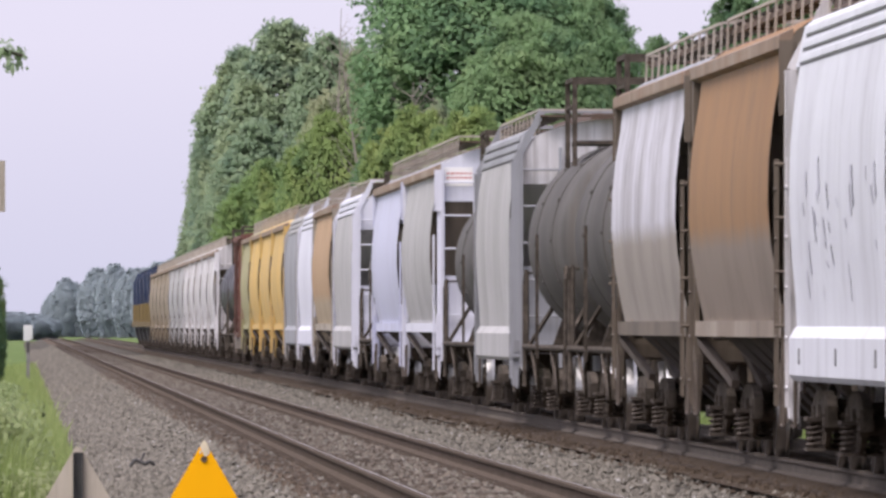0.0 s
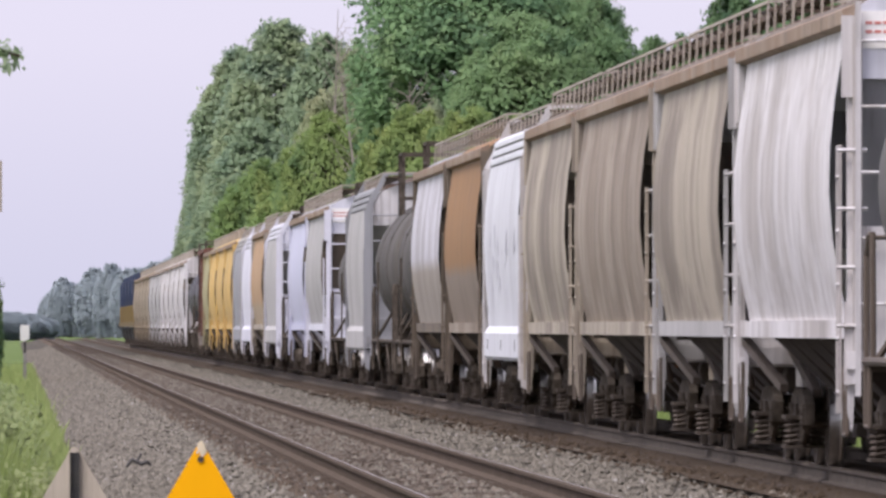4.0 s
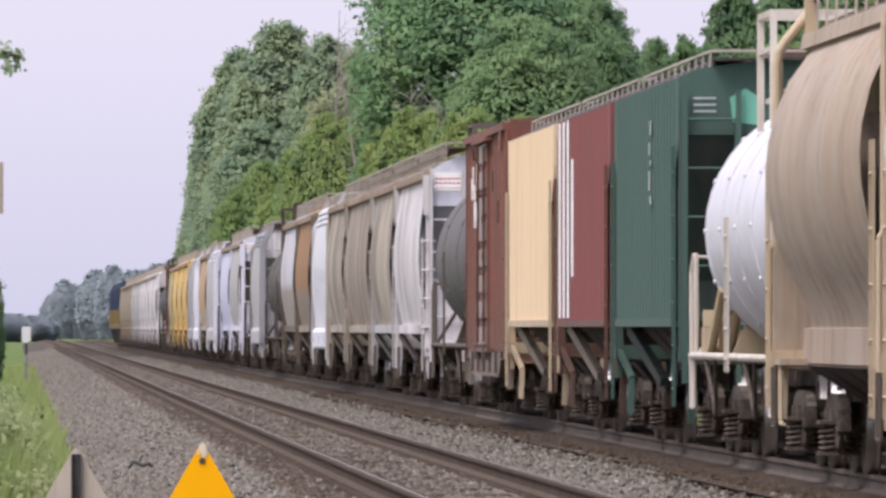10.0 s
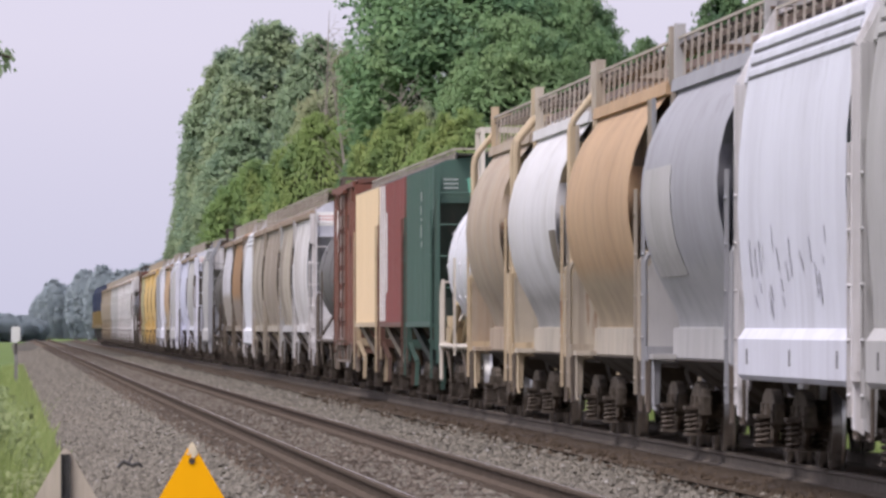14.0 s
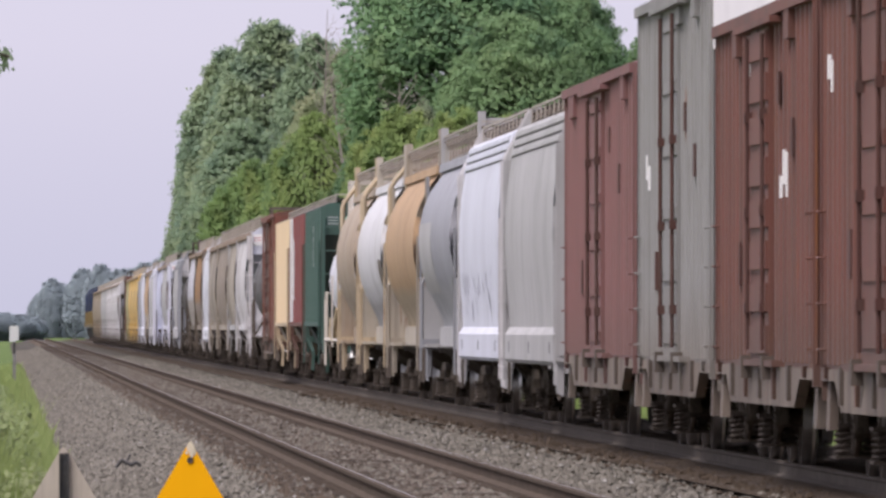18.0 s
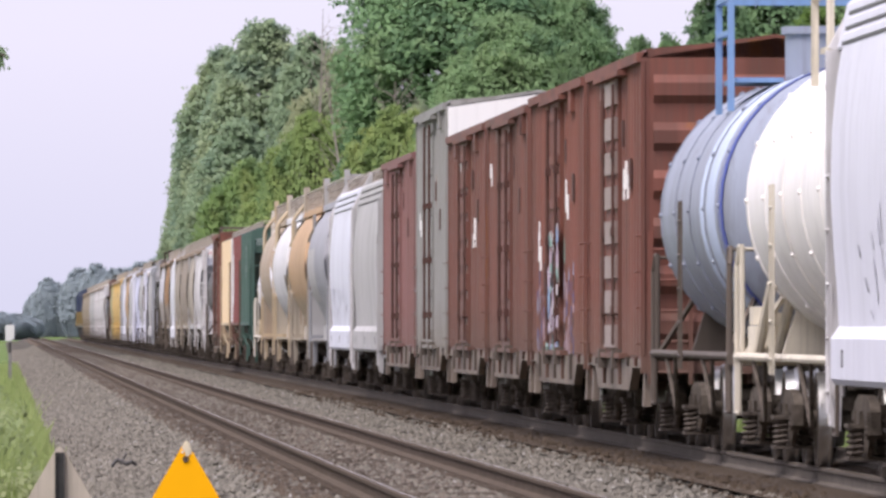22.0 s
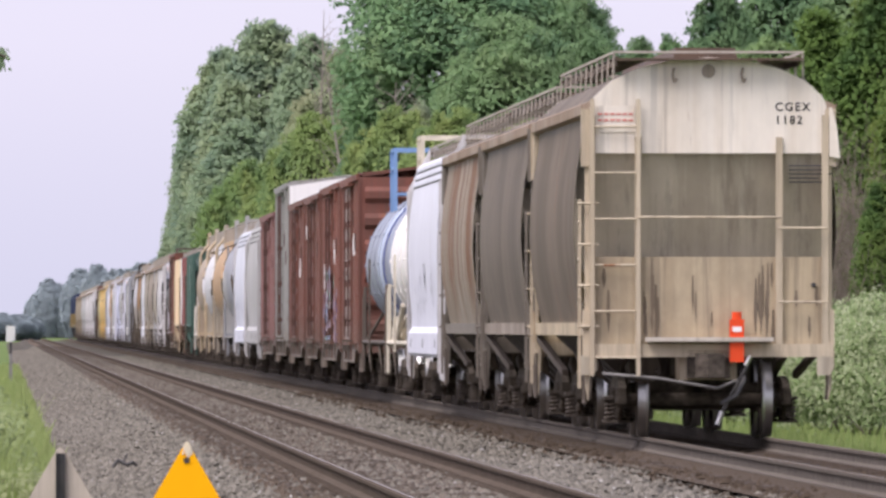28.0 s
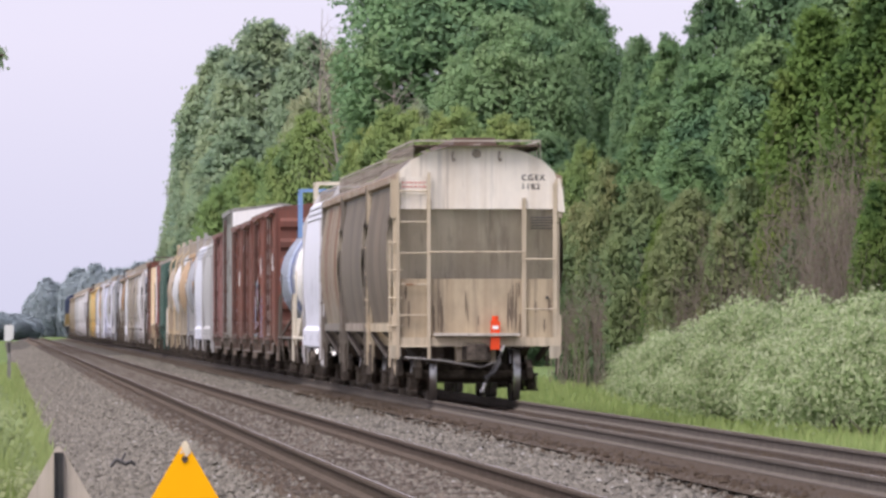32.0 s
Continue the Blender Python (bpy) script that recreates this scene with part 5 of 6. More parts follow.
        part("step", s, trim or dusty_sill, car)
        add_coupler(car, e * hb, e)
    if near:
        for y, z, w, h in ((-hb * 0.62, 2.9, 0.34, 0.34), (hb * 0.45, 1.75, 0.3, 0.42), (-hb * 0.35, 3.4, 0.24, 0.3)):
            part("placard_board", Shape().box(-1.50, -1.478, y, y + w, z, z + h), box_dirt, car, "small dark placard board")
        for k in range(3):
            y = -hb + 1.2 + (2 * hb - 2.4) * rng.random()
            part("roof_edge_strap", Shape().box(-1.53, -1.44, y - 0.35, y + 0.35, z1 - 0.32, z1 - 0.04), roof or body, car)
        for e in (-1, 1):
            part("corner_seam", Shape().box(-1.50, -1.40, *sorted((e * (hb - 0.10), e * (hb + 0.004))), z0, z1), trim or body, car, "riveted corner strip")
    if marks:
        s = Shape()
        for i in range(marks):
            y = rng.uniform(-hb * 0.55, -door - 0.4) if i % 2 else rng.uniform(door + 0.4, hb * 0.8)
            z = rng.uniform(2.0, z1 - 0.6)
            if marks > 5:
                y, z = door + 0.7 + 0.55 * i, 2.9 + 0.22 * (i % 3)
            for j in range(int(rng.integers(1, 4))):
                h = rng.uniform(0.18, 0.42)
                s.box(-1.489, -1.47, y + j * 0.45, y + j * 0.45 + 0.25, z + (j % 2) * 0.12, z + (j % 2) * 0.12 + h)
        part("lettering", s, sign_white, car, "worn white lettering too small to read")["kind"] = "stuff"
    if graffiti:
        colors = [paint("spray_" + c, q, None, 0.3, 0.15) for c, q in (("pale_blue", (0.26, 0.36, 0.52)), ("lilac", (0.48, 0.40, 0.48)), ("white", (0.60, 0.55, 0.56)), ("mint", (0.3, 0.5, 0.42)), ("black", (0.03, 0.03, 0.035)), ("deep_blue", (0.07, 0.12, 0.30)))]
        shapes = [Shape() for c in colors]
        for i in range(n + 1):
            y = -hb + 0.1 + (2 * hb - 0.2) * i / n
            if y > hb - 1.6 or y < -hb * 0.62:
                continue
            w, x = (0.10, -1.4825) if abs(y) > door + 0.1 else (0.30, -1.552)
            lane = 2.9 if abs(y) < door + 0.9 else 2.1
            z = z0 + 0.05
            while z < lane * rng.uniform(0.85, 1.0):
                h = rng.uniform(0.05, 0.26)
                if rng.random() < 0.72:
                    q = int(rng.choice((1, 2, 2, 1, 0, 3, 4, 4))) if abs(y) < door + 0.9 else int(rng.choice((5, 0, 5, 1, 4)))
                    x1, k = x - rng.uniform(0.003, 0.006), rng.uniform(-0.1, 0.1)
                    shapes[q].prism([(y - w * rng.uniform(0.3, 1), z + k), (y + w * rng.uniform(0.1, 1), z), (y + w * rng.uniform(0.3, 1), z + h * 0.8), (y, z + h * 1.15), (y - w * rng.uniform(0.2, 1), z + h * 0.7 + k)], x1, x + 0.002, "x")
                z += h * rng.uniform(0.6, 1.3)
        for c, sh in zip(colors, shapes):
            if sh.v:
                part("spray_paint", sh, c, car, "abstract spray-painted shapes on the lower side", smooth=0)["kind"] = "stuff"
    part("centre_sill", Shape().box(-0.25, 0.25, -hb, hb, 0.7, 0.98).box(-1.3, 1.3, -2.4, -2.2, 0.72, 0.98).box(-1.3, 1.3, 2.2, 2.4, 0.72, 0.98), steel_dark, car)
    for y in (-hb + 1.95, hb - 1.95):
        add_truck(car, y, near)
    return car


def tank(length, r, zc, body, frame, label, near=True, bands=None, gantry=None, fittings=None):
    car = new_car("tank_car", label, "tank car", length)
    hb = length / 2 - 0.55
    e0 = hb - 0.75
    prof = [(-e0, 0.001)] + [(-e0 + 0.75 * (1 - math.cos(a)) , r * math.sin(a)) for a in np.linspace(0.15, math.pi / 2, 8)]
    prof = prof + [(-y, q) for y, q in reversed(prof)]
    part("barrel", Shape().lathe(prof, (0, 0, zc), 40, "y"), body, car)
    # straps and welded rings
    for i in range(5) if NEARBY[0] and body is not tank_gray else (1, 3):
        y = -e0 + 1.1 + (2 * e0 - 2.2) * i / 4
        s = Shape().lathe([(y - 0.045, r - 0.01), (y - 0.045, r + 0.012), (y + 0.045, r + 0.012), (y + 0.045, r - 0.01)], (0, 0, zc), 40, "y")
        for j in range(16):
            a = 2 * math.pi * j / 16
            s.cyl((r * math.cos(a), y, zc + r * math.sin(a)), ((r + 0.03) * math.cos(a), y, zc + (r + 0.03) * math.sin(a)), 0.03, 6)
        part("strap", s, bands[0] if bands and i == 0 else body, car)
    if bands:
        for mat, y0, y1 in bands[1]:
            part("painted_band", Shape().lathe([(y0, r - 0.002), (y0, r + 0.006), (y1, r + 0.006), (y1, r - 0.002)], (0, 0, zc), 40, "y"), mat, car)
    # dome with its railing
    s = Shape().cyl((0, 0, zc + r - 0.1), (0, 0, zc + r + 0.42), 0.42, 20).cyl((0, 0, zc + r + 0.42), (0, 0, zc + r + 0.5), 0.46, 20)
    part("dome", s, body, car)
    g = gantry or frame
    for x in (-1.05, 1.05):
        for y in (-1.1, 1.1):
            part("railing_post", Shape().beam((x, y, zc + r * 0.72), (x, y, zc + r + 0.78), 0.07), g, car)
        part("top_rail", Shape().beam((x, -1.1, zc + r + 0.78), (x, 1.1, zc + r + 0.78), 0.06), g, car)
        part("middle_rail", Shape().beam((x, -1.1, zc + r + 0.42), (x, 1.1, zc + r + 0.42), 0.05), g, car)
    for y in (-1.1, 1.1):
        part("top_rail", Shape().beam((-1.05, y, zc + r + 0.78), (1.05, y, zc + r + 0.78), 0.06), g, car)
    part("dome_platform", Shape().box(-1.0, -0.5, -1.1, 1.1, zc + r - 0.1, zc + r - 0.05).box(0.5, 1.0, -1.1, 1.1, zc + r - 0.1, zc + r - 0.05), g, car)
    # underframe stubs, saddles, ladders, end platforms and grab rails
    for e in (-1, 1):
        part("draft_sill", Shape().box(-0.3, 0.3, *sorted((e * (hb - 3.4), e * hb)), 0.74, 1.08), steel_dark, car)
        s = Shape().prism([(-1.1, 1.05), (1.1, 1.05), (0.95, zc - r * 0.72), (0.6, zc - r * 0.92), (-0.6, zc - r * 0.92), (-0.95, zc - r * 0.72)], *sorted((e * (hb - 2.0), e * (hb - 1.8))))
        part("saddle", s, frame if fittings is None else fittings, car)
        s = Shape().box(-1.45, 1.45, *sorted((e * (hb - 0.5), e * hb)), 1.02, 1.08).box(-1.45, 1.45, *sorted((e * (hb - 0.04), e * (hb + 0.02))), 0.96, 1.08)
        part("end_platform", s, frame, car)
        for sg in (-1, 1):
            s = Shape().tube([(sg * 1.42, e * (hb - 0.05), 0.5), (sg * 1.42, e * (hb - 0.05), 1.95), (sg * 1.40, e * (hb - 0.15), 2.12), (sg * 1.40, e * (hb - 0.55), 2.12), (sg * 1.40, e * (hb - 0.62), 1.05)], 0.027)
            s.tube([(sg * 1.42, e * (hb - 0.05), 0.5), (sg * 1.42, e * (hb - 0.5), 0.5), (sg * 1.42, e * (hb - 0.5), 1.05)], 0.024)
            s.beam((sg * 1.40, e * (hb - 1.0), 1.05), (sg * 1.0, e * (hb - 1.9), 1.75), 0.045)
            part("grab_rail", s, frame, car)
        s = Shape().tube([(-1.4, e * (hb - 0.1), 2.1), (1.4, e * (hb - 0.1), 2.1)], 0.02)
        part("end_handrail", s, frame, car)
        add_coupler(car, e * hb, e)
    for sg in (-1, 1):
        ladder("dome_ladder", car, frame, (sg * (r + 0.1), -0.25), (sg * (r + 0.1), 0.25), 0.025, 0.9, zc + 0.1, 5)
        part("side_sill_tube", Shape().tube([(sg * 1.42, -hb, 1.05), (sg * 1.42, hb, 1.05)], 0.04, 8), frame, car)
        for y in (-hb * 0.45, hb * 0.5):
            part("hanging_brace", Shape().tube([(sg * 1.42, y - 0.9, 1.03), (sg * 1.36, y, 0.45), (sg * 1.42, y + 0.9, 1.03)], 0.022), steel_rust, car)
    s = Shape().cyl((0, 0, zc - r - 0.25), (0, 0, zc - r + 0.05), 0.22, 14).box(-0.5, 0.5, -0.15, 0.15, zc - r - 0.2, zc - r - 0.08)
    part("outlet_valve", s, steel_dark, car)
    if fittings is not None:
        rng = np.random.default_rng(4)
        for i in range(9):
            y = -hb + 0.5 + rng.random() * 0.8
            part("pipe_stub", Shape().cyl((-1.2 + 0.1 * i % 0.5, y, 1.08), (-1.0 + 0.1 * (i % 4), y + 0.15, 1.15 + rng.random() * 0.45), 0.06, 8), fittings, car)
        for x, y, z, w in ((-1.38, hb - 1.2, 1.08, 0.34), (-1.30, hb - 0.8, 1.08, 0.28), (-1.36, hb - 1.1, 1.36, 0.22), (-1.05, hb - 1.3, 1.08, 0.3), (-1.2, hb - 0.9, 1.32, 0.2)):
            part("valve", Shape().prism([(x + w * (0.5 + 0.5 * math.cos(q)), y + w * math.sin(q)) for q in np.linspace(0, 5.5, 8)], z, z + w * 0.8, "z"), fittings, car)
        for x in (-1.3, -1.1, -0.9):
            part("pipe", Shape().cyl((x, hb - 1.5, 1.08), (x + 0.1, hb - 2.1, 1.75), 0.055, 8), fittings, car)
    for y in (-hb + 1.95, hb - 1.95):
        add_truck(car, y, near)
    return car


def locomotive(length, label):
    car = thing("locomotive", label, "locomotive", (8.60, 0, 0), "locomotives at the head of the train")
    hb = length / 2 - 0.5
    part("long_hood", Shape().prism([(-0.85, 1.6), (-0.85, 3.9), (-0.6, 4.3), (0.6, 4.3), (0.85, 3.9), (0.85, 1.6)], -hb + 1.2, hb - 5.5), loco_blue, car)
    part("cab", Shape().prism([(-1.5, 1.6), (-1.5, 4.0), (-1.2, 4.6), (1.2, 4.6), (1.5, 4.0), (1.5, 1.6)], hb - 5.4, hb - 2.4), loco_blue, car)
    part("nose", Shape().prism([(-0.9, 1.6), (-0.9, 3.1), (-0.6, 3.3), (0.6, 3.3), (0.9, 3.1), (0.9, 1.6)], hb - 2.38, hb - 0.9), loco_yellow, car)
    part("radiator", Shape().prism([(-1.45, 3.3), (-1.45, 4.2), (-1.0, 4.65), (1.0, 4.65), (1.45, 4.2), (1.45, 3.3)], -hb + 1.22, -hb + 5.5), loco_blue, car)
    part("frame_deck", Shape().box(-1.55, 1.55, -hb, hb, 1.3, 1.58), loco_yellow, car)
    part("fuel_tank", Shape().prism([(-1.3, 0.5), (-1.45, 1.25), (1.45, 1.25), (1.3, 0.5)], -3.2, 3.2), black_iron, car)
    s = Shape()
    for sg in (-1, 1):
        for i in range(14):
            y = -hb + 0.3 + (2 * hb - 3.5) * i / 13
            s.cyl((sg * 1.5, y, 1.58), (sg * 1.5, y, 2.6), 0.02, 5)
        s.cyl((sg * 1.5, -hb + 0.3, 2.6), (sg * 1.5, hb - 3.2, 2.6), 0.02, 5)
    part("handrail", s, loco_yellow, car)
    for e in (-1, 1):
        add_coupler(car, e * hb, e)
        for dy in (-1.2, 1.2):
            add_truck(car, e * (hb - 4.0) + dy, False)
    return car


# ---- paints of the cars ----
sign_white = paint("sign_white", (0.88, 0.86, 0.83), None, 0.1, 0.06)
red_paint = paint("red_lettering_paint", (0.60, 0.20, 0.17), None, 0.2, 0.1)
# Dark brown for the undersides; on the corner strips it paints in shade.
under_dark = paint("underside_dark_brown", (0.045, 0.036, 0.03), (0.075, 0.06, 0.05), 0.5, 0.4, 0.05, rough=0.9)
chord_mat = paint("brown_dusted_roof_edge", (0.29, 0.205, 0.145), (0.40, 0.32, 0.25), 0.7, 0.35, 0.25)
dusty_sill = paint("dusty_sill_paint", (0.24, 0.195, 0.155), (0.12, 0.09, 0.07), 0.8, 0.5, 0.3)
# Darker copies for the sheets between ribs, with dirt and shade put in.
maroon_dirt_shade = paint("dirt_and_shade_maroon_paint", (0.085, 0.033, 0.033), None, 0.4, 0.3)
cream_dirt_shade = paint("dirt_and_shade_cream_paint", (0.52, 0.40, 0.26), None, 0.4, 0.2)
box_dirt = paint("dirt_between_boxcar_ribs", (0.10, 0.046, 0.037), (0.07, 0.035, 0.03), 0.5, 0.3)
faded_white = paint("faded_white_paint", (0.42, 0.47, 0.44), None, 0.3, 0.25)
soot_mat = paint("soot_stain", (0.14, 0.108, 0.075), (0.24, 0.19, 0.135), 0.7, 0.3)
rail_cream = paint("dirty_cream_rail_paint", (0.62, 0.57, 0.49), (0.45, 0.39, 0.31), 0.5, 0.3)
post_tan = paint("dusty_tan_post_paint", (0.21, 0.182, 0.15), (0.15, 0.128, 0.105), 0.6, 0.3, 0.05)
# Dark grey that stands for shade in the eave grooves and skirt slots.
gray_shadow = paint("recess_shade_grey", (0.13, 0.125, 0.125), None, 0.3, 0.2)
railing_mat = paint("weathered_railing_paint", (0.46, 0.41, 0.35), (0.33, 0.285, 0.24), 0.4, 0.2)
roof_rust = paint("rusty_brown_roof_paint", (0.11, 0.075, 0.055), (0.16, 0.10, 0.07), 0.6, 0.3)
grimy_sill = paint("grimy_sill_paint", (0.125, 0.10, 0.08), (0.07, 0.055, 0.044), 0.6, 0.5)
beige = paint("beige_paint", (0.56, 0.475, 0.345), (0.43, 0.345, 0.24), 0.45, 0.28, 0.15)
cream_end = paint("cream_white_end_paint", (0.82, 0.755, 0.65), (0.62, 0.52, 0.395), 0.45, 0.24, 0.3)
beige_low = paint("dirty_beige_paint", (0.52, 0.425, 0.285), (0.36, 0.28, 0.18), 0.6, 0.38, 0.2)
beige_dark = paint("soot_stained_beige", (0.50, 0.44, 0.335), (0.33, 0.28, 0.205), 0.6, 0.3)
brown_gray = paint("brown_grey_paint", (0.128, 0.097, 0.067), (0.205, 0.163, 0.12), 0.8, 0.35, 0.12)
brown_gray2 = paint("weathered_grey_brown_paint", (0.175, 0.142, 0.108), (0.105, 0.082, 0.062), 0.8, 0.35, 0.08)
rusty = paint("rust_run_paint", (0.345, 0.30, 0.235), (0.22, 0.17, 0.115), 0.6, 0.3, 1.28)
white_car = paint("white_car_paint", (0.67, 0.67, 0.73), (0.58, 0.58, 0.64), 0.4, 0.10)
dull_white = paint("dull_white_paint", (0.64, 0.65, 0.71), (0.54, 0.54, 0.59), 0.5, 0.12)
off_white = paint("off_white_paint", (0.66, 0.67, 0.70), (0.55, 0.55, 0.58), 0.5, 0.12)
white_streak = paint("streaked_white_paint", (0.70, 0.68, 0.68), (0.40, 0.36, 0.33), 0.75, 0.25)
tan_white = paint("streaked_tan_white_paint", (0.45, 0.395, 0.315), (0.21, 0.175, 0.145), 0.85, 0.30)
tan_brown = paint("tan_brown_paint", (0.25, 0.20, 0.155), (0.40, 0.34, 0.275), 0.85, 0.35)
tan_belly = paint("dusty_tan_paint", (0.42, 0.345, 0.265), (0.38, 0.265, 0.17), 0.6, 0.3, 0.12)
orange_tan = paint("orange_tan_paint", (0.47, 0.315, 0.185), (0.41, 0.265, 0.15), 0.6, 0.2, 0.03, low=(1.95, (0.43, 0.34, 0.235)))
gray_car = paint("grey_car_paint", (0.33, 0.335, 0.35), (0.26, 0.26, 0.27), 0.6, 0.2)
gray_pale = paint("pale_grey_paint", (0.45, 0.44, 0.43), (0.35, 0.34, 0.325), 0.6, 0.2)
belly_gray = paint("blue_grey_belly_paint", (0.34, 0.34, 0.365), (0.29, 0.29, 0.31), 0.4, 0.2, low=(2.0, (0.40, 0.40, 0.405)))
belly_white = paint("white_belly_paint", (0.63, 0.62, 0.625), (0.54, 0.52, 0.50), 0.5, 0.15, low=(1.8, (0.40, 0.39, 0.38)))
cream_frame = paint("cream_frame_paint", (0.55, 0.445, 0.305), (0.43, 0.32, 0.20), 0.4, 0.3, 0.2)
silver_two = paint("silver_over_brown_paint", (0.62, 0.61, 0.65), (0.34, 0.32, 0.325), 0.8, 0.25, low=(2.35, (0.34, 0.30, 0.26)))
rust_two = paint("rust_brown_over_grey_paint", (0.32, 0.18, 0.082), (0.25, 0.142, 0.07), 0.6, 0.25, low=(2.2, (0.25, 0.20, 0.16)))
tan_far = paint("dull_tan_paint", (0.33, 0.27, 0.19), (0.24, 0.19, 0.14), 0.5, 0.3)
scuff_mat = paint("scuffed_grey_paint", (0.37, 0.37, 0.41), (0.50, 0.50, 0.56), 0.7, 0.1)
mint_paint = paint("mint_spray_paint", (0.2, 0.55, 0.4), None, 0.2, 0.1)
pale_beige = paint("pale_beige_paint", (0.50, 0.445, 0.36), (0.40, 0.34, 0.27), 0.5, 0.3, 0.08)
lavender = paint("lavender_grey_paint", (0.55, 0.56, 0.68), (0.48, 0.48, 0.58), 0.4, 0.12)
yellow_car = paint("yellow_car_paint", (0.66, 0.44, 0.14), (0.52, 0.38, 0.20), 0.6, 0.2)
olive_car = paint("olive_car_paint", (0.40, 0.37, 0.20), (0.32, 0.29, 0.16), 0.5, 0.25)
box_brown = paint("boxcar_brown_paint", (0.18, 0.076, 0.057), (0.12, 0.055, 0.043), 0.7, 0.3, 0.25, rough=0.45, low=(1.2, (0.12, 0.078, 0.060), 0.6))
box_brown2 = paint("boxcar_red_brown_paint", (0.20, 0.076, 0.055), (0.125, 0.052, 0.039), 0.8, 0.3, 0.3, rough=0.5, low=(1.2, (0.155, 0.098, 0.074), 0.6))
box_brown3 = paint("boxcar_dark_red_paint", (0.20, 0.078, 0.055), (0.14, 0.06, 0.045), 0.7, 0.28, 0.25, rough=0.45, low=(1.2, (0.15, 0.092, 0.070), 0.6))
box_gray = paint("boxcar_grey_paint", (0.285, 0.28, 0.262), (0.21, 0.205, 0.19), 0.5, 0.3, 0.1, low=(1.2, (0.20, 0.175, 0.145), 0.6))
door_weathered = paint("weathered_door_rib_paint", (0.33, 0.27, 0.24), (0.20, 0.14, 0.12), 0.7, 0.25, 0.2)
maroon = paint("maroon_paint", (0.23, 0.075, 0.07), (0.18, 0.06, 0.056), 0.4, 0.2)
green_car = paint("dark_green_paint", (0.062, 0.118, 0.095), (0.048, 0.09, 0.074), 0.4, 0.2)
# Also serves as the rib-gap sheet, where it stands for dirt and shade.
green_dark = paint("darker_green_paint", (0.035, 0.055, 0.047), (0.03, 0.045, 0.04), 0.4, 0.4)
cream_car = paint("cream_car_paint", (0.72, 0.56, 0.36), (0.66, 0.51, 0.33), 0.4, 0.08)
cream_dark = paint("darker_cream_paint", (0.30, 0.25, 0.19), (0.2, 0.165, 0.125), 0.5, 0.5)
tank_dark = paint("dark_tank_paint", (0.085, 0.08, 0.074), (0.13, 0.122, 0.112), 0.7, 0.4, rough=0.6)
tank_gray = paint("grey_tank_paint", (0.135, 0.13, 0.127), (0.10, 0.095, 0.09), 0.5, 0.35, rough=0.5)
tank_black = paint("black_tank_paint", (0.035, 0.033, 0.04), (0.06, 0.056, 0.06), 0.4, 0.2, rough=0.35)
tank_white = paint("white_tank_paint", (0.88, 0.85, 0.81), (0.72, 0.67, 0.6), 0.3, 0.15, rough=0.35)
tank_silver = paint("silver_white_tank_paint", (0.66, 0.66, 0.69), (0.55, 0.55, 0.57), 0.3, 0.12, rough=0.28)
tank_blue = paint("blue_grey_tank_paint", (0.29, 0.32, 0.39), (0.22, 0.24, 0.29), 0.4, 0.25, rough=0.35)
band_blue = paint("deep_blue_band_paint", (0.07, 0.10, 0.36), None, 0.3, 0.1)
band_pale = paint("pale_blue_band_paint", (0.52, 0.60, 0.74), None, 0.3, 0.1)
gantry_blue = paint("blue_gantry_paint", (0.20, 0.33, 0.55), None, 0.3, 0.2)
tan_fitting = paint("tan_saddle_paint", (0.50, 0.40, 0.25), (0.36, 0.28, 0.18), 0.5, 0.3)
cream_metal = paint("cream_fitting_paint", (0.66, 0.60, 0.48), None, 0.3, 0.25)
loco_blue = paint("locomotive_blue_paint", (0.03, 0.045, 0.09), None, 0.3, 0.3)
loco_yellow = paint("locomotive_yellow_paint", (0.17, 0.12, 0.045), None, 0.4, 0.3)
red_device = paint("red_orange_plastic", (0.80, 0.08, 0.02), (0.7, 0.07, 0.02), 0.2, 0.05, rough=0.4)

CARS = []                            # (car, distance of its middle along the track at 16 s)


def place(rear, front, maker, *args, **kw):
    NEARBY[0] = rear < 450
    CARS.append((maker(front - rear, *args, **kw) if maker is not hopper else hopper(args[0], front - rear, *args[1:], **kw), (rear + front) / 2))
    return CARS[-1][0]


